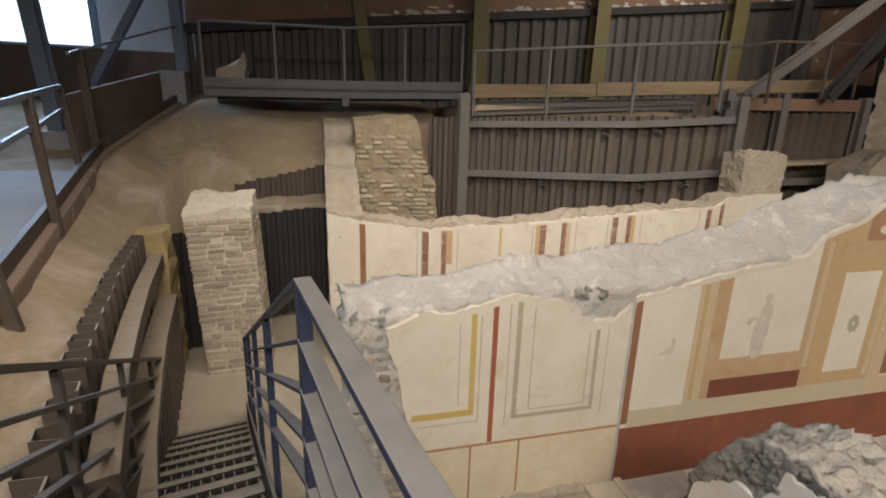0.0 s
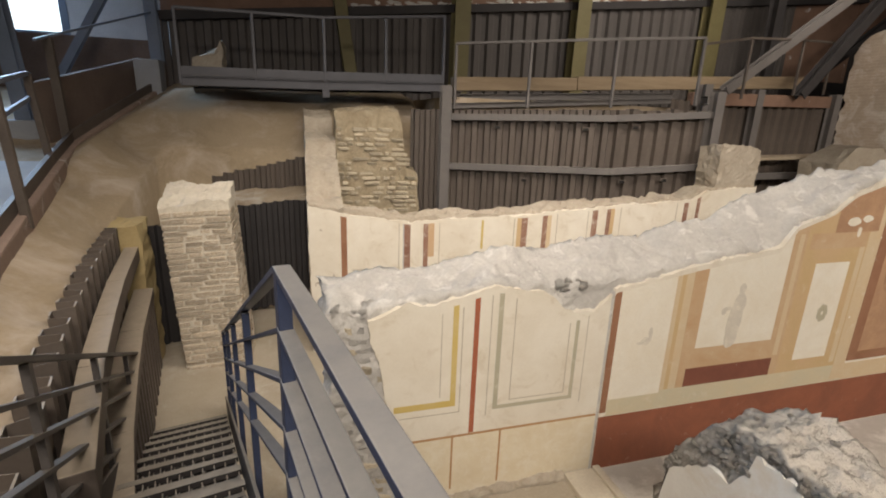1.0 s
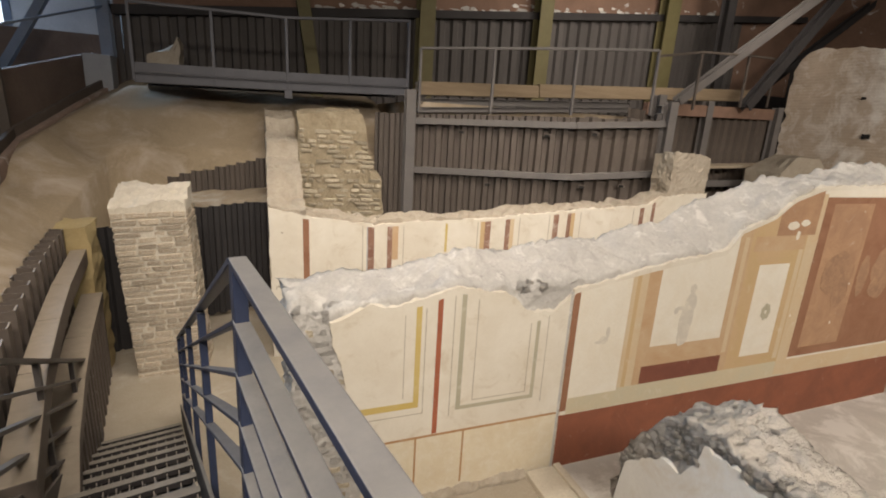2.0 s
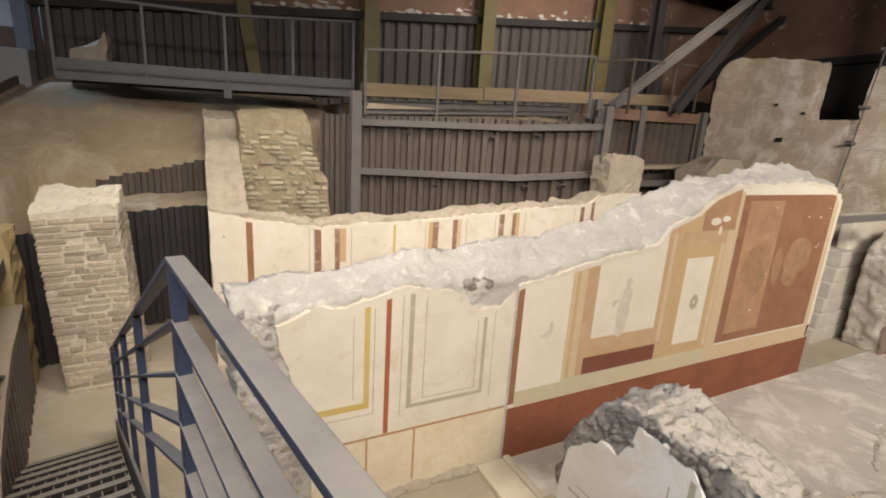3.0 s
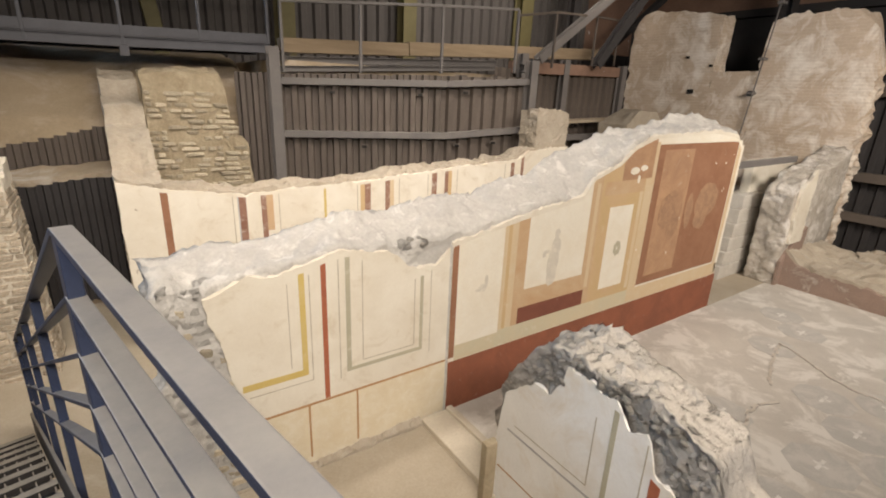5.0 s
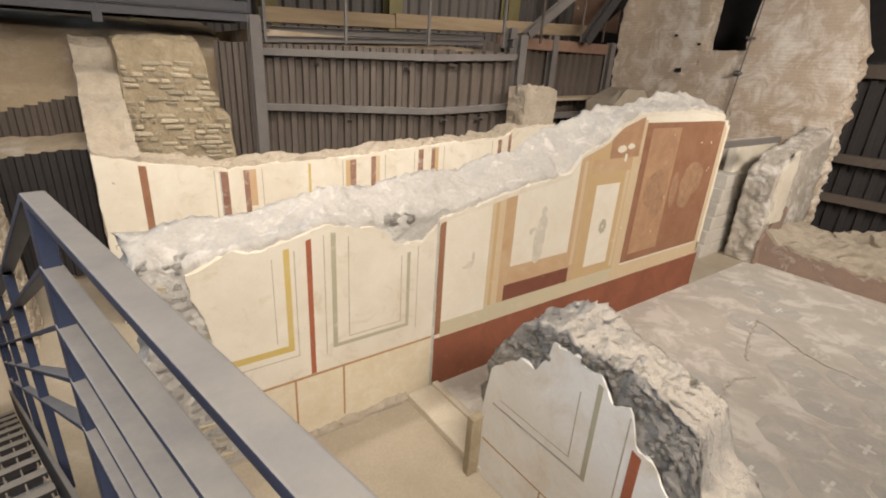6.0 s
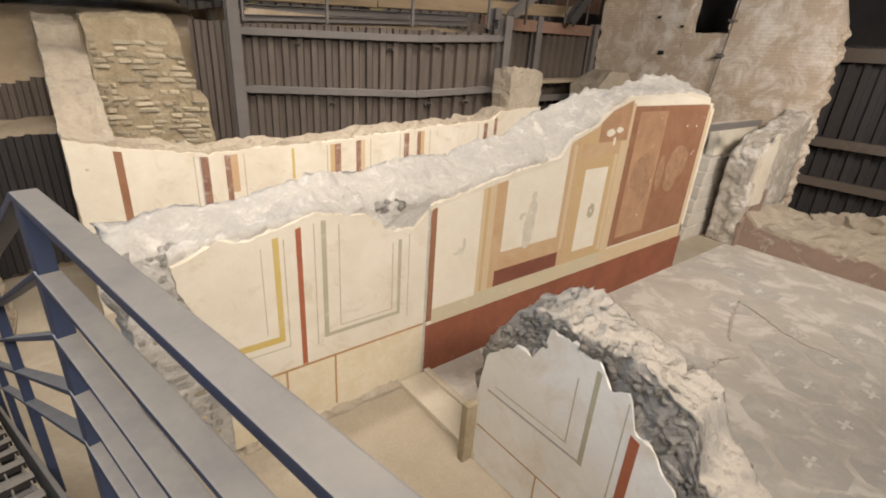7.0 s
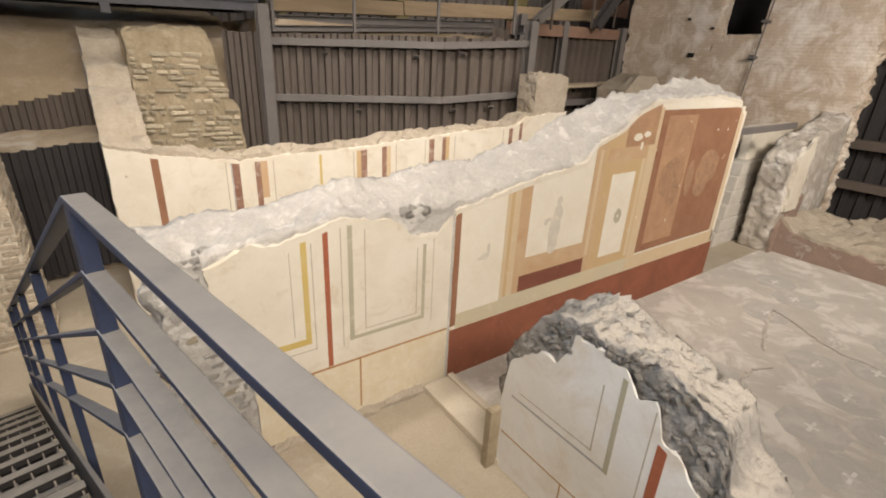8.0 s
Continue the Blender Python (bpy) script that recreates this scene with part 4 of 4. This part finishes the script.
# ---- roof steel ----
for k, (x, w) in enumerate(((1.2, 0.42), (4.75, 0.42), (9.3, 0.5))):
    tagged(part("steel_column", h_section((x, 9.35, 3.9), (x + 0.05, 9.35, 9.0), w, 0.4, 0.03, (0, 1, 0)), "olive"), "olive green painted steel column against the back wall", "column", "olive columns")
tagged(part("steel_brace", bar((-1.6, 9.2, 4.0), (-2.3, 9.2, 9.0), 0.3, 0.3, 0.01, (0, 1, 0)), "olive"), "olive green leaning steel strut in the dark", "brace")
for a, b, w, lab in (((6.4, 5.5, 4.5), (12.9, 5.5, 9.05), 0.2, "grey steel diagonal brace"), ((8.65, 5.5, 4.5), (12.6, 5.5, 9.05), 0.24, "dark steel diagonal brace"),
                     ((11.3, 7.5, 5.0), (17.0, 7.5, 9.0), 0.2, "dark steel diagonal brace"), ((10.5, 8.2, 4.0), (10.5, 8.2, 9.0), 0.3, "dark upright steel column")):
    tagged(part("steel_brace", h_section(a, b, w, w, 0.02, (0, 1, 0)), "steel_far" if lab.startswith("grey") else "pile_dark"), lab + " of the shelter", "brace", "roof braces")
for y in (-8, -3, 3, 8):
    tagged(part("roof_beam", h_section((-17.9, y, 8.8), (15.9, y, 8.8), 0.3, 0.36, 0.02), "pile_dark"), "dark steel beam under the roof", "beam", "roof beams")
lean = thing("leaning_column", "dark steel column in front of the brick wall opening", "column")
part("shaft", h_section((14.2, 3.0, 0), (14.2, 3.4, 9), 0.4, 0.4, 0.03, (0, 1, 0)), "pile_dark", lean)

# ---- west side: ramp, columns, railing ----
EDGE = [(-4.8, -2.2, 2.22), (-5.36, 0.1, 2.32), (-5.94, 2.3, 2.54), (-6.48, 4.6, 2.86), (-6.83, 6.2, 3.08), (-6.5, 7.9, 3.66), (-6.17, 9.6, 4.2)]
ramp_bm = bmesh.new()
prev = None
for x, y, z in EDGE[:4]:
    row = [ramp_bm.verts.new(c) for c in ((x, y, z - 0.25), (x, y, z), (x - 2.2, y, z), (x - 2.2, y, z - 0.25))]
    if prev:
        for k in range(4):
            ramp_bm.faces.new((prev[k], row[k], row[(k + 1) % 4], prev[(k + 1) % 4]))
    else:
        ramp_bm.faces.new(row)
    prev = row
ramp_bm.faces.new(prev[::-1])
tagged(part("walkway", ramp_bm, "slab"), "pale grey slab walkway along the bank", "walkway", kind="structure")
kerb = thing("edge_beam", "dark steel edge beam of the walkway above pink and white stained earth", "beam")
for a, b in zip(EDGE, EDGE[1:]):
    a, b = Vector(a), Vector(b)
    part("beam", bar(a + Vector((0.04, 0, 0.06)), b + Vector((0.04, 0, 0.06)), 0.06, 0.16, 0.005), "pile", kerb)
    part("footing", bar(a + Vector((0.08, 0, -0.14)), b + Vector((0.08, 0, -0.14)), 0.16, 0.24, 0.03), "pink_plaster", kerb, "pink and white stained footing")
# Added panel where no wall stands; keeps the area behind the railing dark.
tagged(part("panel_wall", bar((-7.25, 6.3, 3.35), (-6.5, 9.85, 4.15), 0.12, 1.3, 0.01), "brown_dark"), "added dark brown panel filling the dark area behind the walkway railing", "wall", kind="structure")
wr = thing("walkway_railing", "dark steel railing with two rails along the walkway", "railing", "walkway railings")
NEAR = (((-5.10, 0.1, 2.1), (-5.312, 0.1, 3.61)), ((-5.79, 2.3, 2.36), (-5.857, 2.3, 3.863)), ((-6.46, 4.6, 2.6), (-6.569, 4.6, 4.07)))
for f, g in NEAR:
    part("post", bar(f, g, 0.085, 0.06, 0.005, (0, 1, 0)), "pile", wr)
for (_, a), (_, b) in zip(NEAR, NEAR[1:]):
    a, b = Vector(a), Vector(b)
    part("handrail", bar(a, b, 0.05, 0.06, 0.006), "steel_blue", wr)
    part("rail_bar", bar(a - Vector((0.04, 0, 0.37)), b - Vector((0.02, 0, 0.33)), 0.04, 0.06, 0.005), "steel_blue", wr)
wu = thing("walkway_railing", "dark steel railing rising to the footbridge with one thin handrail", "railing", "walkway railings")
FAR_TOPS = ((-6.75, 5.4, 4.6), (-6.898, 6.2, 4.74), (-6.02, 9.6, 5.82))
for f, g in (((-6.857, 6.2, 3.0), FAR_TOPS[1]), ((-6.06, 9.6, 3.95), FAR_TOPS[2])):
    part("post", bar(f, g, 0.13, 0.08, 0.005, (0, 1, 0)), "pile", wu)
for a, b in (FAR_TOPS[:2], FAR_TOPS[1:]):
    part("handrail", bar(a, b, 0.04, 0.04, 0.006), "steel_blue", wu)
for x, y, z, h, hx, top, lab in ((-7.64, 6.95, 2.0, 1.37, 0.44, (-8.06, 6.95, 9.0), "tall blue-grey steel column on a pale plinth"),
                                 (-6.26, 9.4, 3.5, 1.22, 0.26, (-6.16, 9.4, 9.0), "blue-grey steel column on a pale plinth by the back wall")):
    c = thing("steel_column", lab, "column", "window columns")
    part("plinth", box(x - hx, x + hx, y - 0.3, y + 0.3, z, z + h, 0.02), "slab", c, "pale grey concrete plinth")
    part("shaft", h_section((-7.74 if x < -7 else -6.08, y, z + h), top, 0.24, 0.24, 0.02, (0, 1, 0)), "steel_blue", c)
tagged(part("steel_brace", bar((-8.09, 8.5, 3.6), (-4.8, 8.5, 9.0), 0.15, 0.15, 0.006, (0, 1, 0)), "steel_blue"), "blue-grey steel diagonal brace in front of the window", "brace")
tagged(part("low_wall", box(-18, -5.0, 9.9, 10.0, 0, 5.2), "brown_dark"), "dark brown low wall under the window", "wall", kind="structure")
tagged(part("stone_block", ruin(-5.1, -4.5, 8.0, 8.4, 4.0, [(-5.1, 4.7), (-4.7, 4.8), (-4.5, 5.1)], [(-5.1, 4.7), (-4.5, 5.1)], 0.1, 0.03, 0.05, (0.05, 0.05), 61.0), "mortar_warm"), "buff stone block lying on the bank behind the bridge", "stone block")

# ---- east side ----
ALONG_X11 = Matrix(((0, 1, 0, 11.0), (1, 0, 0, 0), (0, 0, 1, 0), (0, 0, 0, 1)))
ew = thing("brick_wall", "tall ruined buff brick wall with a window opening and a broken edge", "ruined wall")
part("masonry_north", turned(ruin(3.42, 6.1, 0.0, 0.6, 0, [(3.42, 5.9), (4.4, 6.05), (5.3, 6.15), (5.9, 6.05), (6.1, 5.6)], [(3.42, 5.9), (6.1, 5.9)], 0.14, 0.008, 0.06, (0.05, 0.12), 71.0), ALONG_X11), "brickwall", ew)
part("masonry_sill", turned(ruin(2.26, 3.42, 0.0, 0.6, 0, [(2.2, 4.46), (3.42, 4.46)], [(2.2, 4.5), (3.42, 4.5)], 0.14, 0.008, 0.03, (0, 0), 72.0), ALONG_X11), "brickwall", ew)
part("masonry_south", turned(ruin(-0.1, 2.26, 0.0, 0.6, 0, [(-0.1, 4.6), (0.1, 5.3), (0.5, 5.72), (1.7, 5.78), (2.2, 5.6), (2.26, 5.0)], [(-0.1, 4.6), (0.3, 5.7), (2.26, 5.6)], 0.07, 0.008, 0.07, (0.14, 0.06), 73.0, None, 0.005), ALONG_X11), "brickwall", ew)
# Black blocks on the face take the place of the shaded putlog holes.
for y, z, r in ((2.32, 3.93, 0.08), (3.94, 3.94, 0.08), (3.5, 4.62, 0.04), (4.2, 4.85, 0.04)):
    part("putlog_hole", box(10.95, 11.0, y - r, y + r, z - r * 0.7, z + r * 0.7, 0.008), "black", ew)
stub = thing("wall_stub", "broken wall stub with rubble core and a pale plaster strip", "ruined wall")
smooth(part("masonry_core", ruin(8.42, 11.0, -0.12, 0.45, 0, [(8.3, 1.85), (8.6, 2.1), (9.2, 2.35), (10.0, 2.45), (10.6, 2.6), (11, 2.8)], [(8.3, 1.9), (9, 2.3), (10, 2.5), (11, 2.8)], 0.04, 0.022, 0.06, (0.06, 0.0), 75.0, None, 0.014), "stub", stub))
part("plaster", ruin(8.55, 9.12, -0.19, -0.12, 0.9, [(8.55, 2.1), (9.12, 2.4)], [(8.55, 2.1), (9.12, 2.4)], 0.06, 0.006, 0.06, (0.06, 0.08), 76.0, 1), "plaster", stub, "narrow pale plaster strip")
part("plaster", ruin(8.40, 9.4, -0.18, -0.12, 0.0, [(8.40, 0.5), (8.9, 0.9), (9.4, 1.2)], [(8.40, 0.5), (8.9, 0.9), (9.4, 1.2)], 0.06, 0.006, 0.06, (0.03, 0.05), 77.0, 1), "pink_plaster", stub, "faded pink plaster remnant")
tagged(part("stone_drum", ruin(8.4, 10.2, 4.0, 4.9, 0, [(8.4, 3.0), (8.8, 3.36), (9.6, 3.38), (10.0, 3.0)], [(8.4, 3.0), (9.3, 3.4), (10.0, 3.0)], 0.1, 0.006, 0.02, (0.03, 0.03), 78.0), "mortar_warm"), "rounded buff masonry stump in front of the brick wall", "ruined wall")
stone_steps = thing("stone_steps", "narrow flight of worn pale stone steps", "steps")
for k in range(6):
    part("step", box(7.62 + 0.12 * k, 9.6, 0.62 + 0.02 * k, 2.2, 0.30 * k - 0.01, 0.30 * (k + 1) - 0.012, 0.02), "step_stone", stone_steps)
tagged(part("wall_panel", box(8.75, 10.9, 0.9, 1.1, 0, 2.5, 0.02), "plaster"), "pale plastered wall beside the steps", "wall", kind="structure")
tagged(part("tie_bar", bar((5.9, 0.12, 2.62), (8.62, 0.12, 2.64), 0.06, 0.12, 0.006), "steel_far"), "flat grey steel tie bar between the two walls", "tie bar")
rod = thing("measuring_rod", "thin steel rod with small brackets on the brick wall", "rod")
part("rod", bar((10.9, 2.35, 2.6), (10.85, 2.05, 6.0), 0.025, 0.025, 0.002, (0, 1, 0)), "steel_far", rod)
for z, y in ((3.93, 2.27), (4.75, 2.18), (6.0, 2.05)):
    part("bracket", box(10.78, 11.0, y - 0.07, y + 0.07, z - 0.03, z + 0.03, 0.004), "steel_far", rod)

low = thing("low_wall", "low broken wall with faded pink plaster and a rough top", "ruined wall")
ALONG_LOW = Matrix(((0, 1, 0, 8.62), (-1, 0, 0, -0.15), (0, 0, 1, 0), (0, 0, 0, 1)))
part("masonry_core", turned(ruin(0.0, 8.0, 0.02, 1.9, 0, [(0, 0.75), (0.3, 0.5), (1.2, 0.45), (8, 0.45)], [(0, 0.7), (1.0, 0.62), (8, 0.7)], 0.12, 0.03, 0.09, (0, 0), 81.0), ALONG_LOW), "mortar_warm", low)
part("plaster", turned(ruin(0.0, 8.0, -0.02, 0.03, 0, [(0, 0.72), (0.3, 0.46), (1.2, 0.40), (8, 0.4)], [(0, 0.72), (0.3, 0.46), (1.2, 0.40), (8, 0.4)], 0.08, 0.008, 0.06, (0, 0), 82.0, 1), ALONG_LOW), "pink_plaster", low)
tagged(part("mortar_ridge", turned(ruin(0.8, 8.0, 1.6, 2.6, 0, [(0.8, 0.6), (1.5, 0.8), (8, 0.85)], [(0.8, 0.6), (1.5, 0.75), (8, 0.9)], 0.12, 0.08, 0.15, (0.2, 0), 83.0), ALONG_LOW), "mortar_warm"), "lumpy ridge of pale mortar along the piles", "mortar")
se = thing("sheet_pile_wall", "dark sheet piling with heavy walers beside the mosaic room", "retaining wall")
sheet_piles(se, [(12.05, 1.2), (12.05, -9.0)], 0.0, 4.3, 0.32, 0.08, "pile_dark")
sheet_piles(se, [(11.75, 0.8), (11.75, -9.0)], 0.0, 1.75, 0.32, 0.08, "pile_dark")
for z, h, x in ((2.12, 0.22, 11.85), (1.2, 0.2, 11.58), (4.1, 0.3, 11.9)):
    part("waler", bar((x, 0.9, z), (x, -9.0, z), 0.16, h, 0.01), "pile", se)

# ---- mosaic floor ----
mosaic = thing("floor_mosaic", "faded mosaic of grey octagons with pale borders and small crosses", "mosaic", kind="structure")


def octagon(cx, cy, r, z):
    bm = bmesh.new()
    ring = [(cx + r * math.cos(math.pi / 4 * (k + 0.5)), cy + r * math.sin(math.pi / 4 * (k + 0.5))) for k in range(8)]
    lo = [bm.verts.new((x, y, -0.001)) for x, y in ring]
    hi = [bm.verts.new((x, y, z)) for x, y in ring]
    bm.faces.new(hi)
    for k in range(8):
        bm.faces.new((lo[k], lo[(k + 1) % 8], hi[(k + 1) % 8], hi[k]))
    return bm


rng = random.Random(5)
for i in range(-9, 7):
    for j in range(-6, 7):
        cx, cy = 3.44 + 0.98 * i + 0.49 * j, -3.38 - 0.05 * i + 0.50 * j
        if 0.7 < cx < 7.2 and -6.0 < cy < -0.9 and (cy < -2.5 or rng.random() < 0.25):
            part("mosaic_octagon", octagon(cx, cy, 0.355, 0.004), "tessera_grey", mosaic)
            for a, b in ((0.11, 0.018), (0.018, 0.075)):
                part("mosaic_cross", box(cx - a, cx + a, cy - b, cy + b, 0.0, 0.008 if a > b else 0.009), "tessera_white", mosaic)
tagged(part("marble_tile", box(4.42, 4.66, -3.38, -3.28, 0, 0.012, 0.002, None), "tessera_white"), "small loose white tile set in the floor", "tile")
crack_rng = random.Random(9)


def crack(points):
    bm = bmesh.new()
    for (xa, ya), (xb, yb) in zip(points, points[1:]):
        n = max(2, round(math.hypot(xb - xa, yb - ya) / 0.12))
        for k in range(n):
            p = [Vector((xa + (xb - xa) * (k + e) / n, ya + (yb - ya) * (k + e) / n, 0.0)) for e in (0, 1.1)]
            o = Vector((crack_rng.uniform(-0.02, 0.02), crack_rng.uniform(-0.02, 0.02), 0))
            add_box(bm, -crack_rng.uniform(0.012, 0.03), crack_rng.uniform(0.012, 0.03), 0, (p[1] - p[0]).length, -0.004, 0.011, bar_matrix(p[0] + o, p[1] + o))
    part("floor_crack", bm, "rubble", mosaic, "dark open crack in the mosaic")


crack([(4.16, -1.84), (4.80, -1.60), (5.63, -1.38), (5.44, -1.79), (5.11, -2.25), (5.05, -2.55), (5.06, -2.94)])
crack([(3.80, -2.08), (3.52, -1.98), (3.28, -1.97), (2.91, -2.07)])

# ---- blocks and stones, one by one ----


def block_mesh(name, mat, seed, l=1.0, d=1.0, h=1.0, jitter=0.06, bev=0.10):
    r = random.Random(seed)
    bm = bmesh.new()
    v = add_box(bm, -0.5, 0.5, -0.5, 0.5, -0.5, 0.5)
    for q in v:
        q.co += Vector([r.uniform(-jitter, jitter) for _ in range(3)])
    bmesh.ops.bevel(bm, geom=bm.edges[:], offset=bev, segments=1, affect="EDGES")
    bmesh.ops.recalc_face_normals(bm, faces=bm.faces)
    me = bpy.data.meshes.new(name)
    bm.to_mesh(me)
    bm.free()
    me.materials.append(M[mat])
    return me


TUFF = [block_mesh("tuff_block", "tuff", k) for k in range(6)]
STONE = [block_mesh("stone", "stone", 20 + k, jitter=0.13, bev=0.16) for k in range(8)]
wall_rng = random.Random(3)


def courses(parent, name, meshes, a, b, z0, z1, course, lengths, depth, out, top=None, joint=0.018, proud=0.018, skip=0.0):
    """Rows of blocks along the line a to b (x, y), standing proud of the bed towards out (x, y)."""
    a, b, out = Vector((*a, 0)), Vector((*b, 0)), Vector((*out, 0))
    run = (b - a).length
    d = (b - a) / run
    turn = math.degrees(math.atan2(d.y, d.x))
    z = z0
    while z + course * 0.6 < z1:
        h = course * wall_rng.uniform(0.85, 1.12)
        u = wall_rng.uniform(-0.1, 0.0)
        while u < run - 0.03:
            l = wall_rng.uniform(*lengths)
            u0, u1 = max(u, 0.0), min(u + l, run)
            if u1 - u0 > 0.05 and wall_rng.random() >= skip and (top is None or z + h < top((a + d * (u0 + u1) / 2))):
                c = a + d * (u0 + u1) / 2 + out * (proud - depth / 2 + wall_rng.uniform(-0.008, 0.008)) + Vector((0, 0, z + h / 2))
                ob = new(name, wall_rng.choice(meshes))
                ob.parent = parent
                ob.matrix_local = pose(*c, wall_rng.uniform(-2, 2), wall_rng.uniform(-1.5, 1.5), turn) @ Matrix.Diagonal((u1 - u0 - joint, depth, h - joint, 1))
            u += l
        z += h


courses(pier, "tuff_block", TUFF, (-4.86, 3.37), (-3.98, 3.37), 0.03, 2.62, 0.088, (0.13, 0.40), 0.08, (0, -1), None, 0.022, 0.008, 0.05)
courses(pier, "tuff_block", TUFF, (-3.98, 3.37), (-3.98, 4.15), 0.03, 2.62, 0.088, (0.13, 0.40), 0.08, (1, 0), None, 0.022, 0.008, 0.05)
courses(rub, "stone", STONE, (-2.34, 5.05), (-0.86, 5.05), 1.6, 3.5, 0.088, (0.08, 0.34), 0.12, (0, -1), lambda p: lerp([(-2.35, 3.5), (-1.2, 3.5), (-1.12, 2.9), (-1.1, 2.7), (-0.85, 2.55)], p.x), 0.026, 0.02, 0.24)

GREY = [block_mesh("rubble_stone", "rubble", 40 + k, jitter=0.16, bev=0.18) for k in range(8)]
PALE = [block_mesh("rubble_stone", "mortar", 60 + k, jitter=0.16, bev=0.18) for k in range(8)]


def scatter(parent, meshes, n, place, size, name="rubble_stone"):
    """Loose broken stones bedded in a rough surface."""
    for _ in range(n):
        x, y, z = place()
        k = wall_rng.uniform(*size)
        ob = new(name, wall_rng.choice(meshes))
        ob.parent = parent
        ob.matrix_local = pose(x, y, z, *[wall_rng.uniform(-35, 35) for _ in range(2)], wall_rng.uniform(0, 180)) @ Matrix.Diagonal((k * wall_rng.uniform(0.8, 1.5), k, k * wall_rng.uniform(0.5, 0.9), 1))


def on_short_wall():
    u, v = wall_rng.uniform(0.02, 2.4), wall_rng.choice((0.10, 0.5, wall_rng.uniform(0.10, 0.48)))
    t = lerp(TOP_C, u) * (1 - v * 2) + lerp(BACK_C, u) * v * 2 if v < 0.5 else lerp(BACK_C, u)
    drop = wall_rng.uniform(0, 0.35) if v in (0.10, 0.5) else 0.0
    return tuple(ALONG_Y @ Vector((u, v, t - drop)))


def on_short_wall_end():
    u = wall_rng.uniform(1.5, 2.6)
    return tuple(ALONG_Y @ Vector((u, 0.08, wall_rng.uniform(max(0.3, lerp(TOP_CF, u) - 0.1), lerp(TOP_C, u)))))


def on_short_wall_break():
    u = wall_rng.uniform(0.02, 1.9)
    low, high = lerp(TOP_CF, u) + 0.01, lerp(TOP_C, u)
    return tuple(ALONG_Y @ Vector((u, wall_rng.uniform(0.03, 0.06), wall_rng.uniform(low, max(low + 0.02, high)))))


scatter(sw, GREY, 50, on_short_wall, (0.02, 0.045))
scatter(sw, GREY, 60, on_short_wall_end, (0.03, 0.07))
scatter(sw, GREY + PALE[:3], 170, on_short_wall_break, (0.018, 0.055))
fw = bpy.data.objects["fresco_wall"]


scatter(fw, PALE, 18, lambda: (wall_rng.uniform(-0.62, -0.22), wall_rng.uniform(0.03, 0.22), wall_rng.uniform(2.11, 2.22)), (0.03, 0.075))
scatter(fw, GREY, 12, lambda: (wall_rng.uniform(-0.58, -0.28), wall_rng.uniform(0.03, 0.16), wall_rng.uniform(2.11, 2.2)), (0.03, 0.07))
scatter(fw, PALE, 14, lambda: (wall_rng.uniform(-2.7, -2.35), wall_rng.uniform(0.05, 0.25), wall_rng.uniform(2.0, 2.1)), (0.04, 0.09))
courses(fw, "wall_stone", PALE + STONE[:3], (-2.74, 0.03), (-2.2, 0.03), 0.05, 1.95, 0.10, (0.08, 0.22), 0.10, (0, -1), None, 0.02, -0.005, 0.12)

# remains of lime on the back wall above its ledge
for k in range(110):
    x = wall_rng.uniform(-1.5, 12.5)
    z = 6.47 + 0.108 * x + abs(wall_rng.gauss(0, 0.09))
    blob(bank_wall, "mortar" if k % 3 else "plaster_grey", x, z, wall_rng.uniform(0.03, 0.16), wall_rng.uniform(0.012, 0.05), y=9.8, name="lime_patch", seed=k * 1.3, n=16, ragged=0.55)
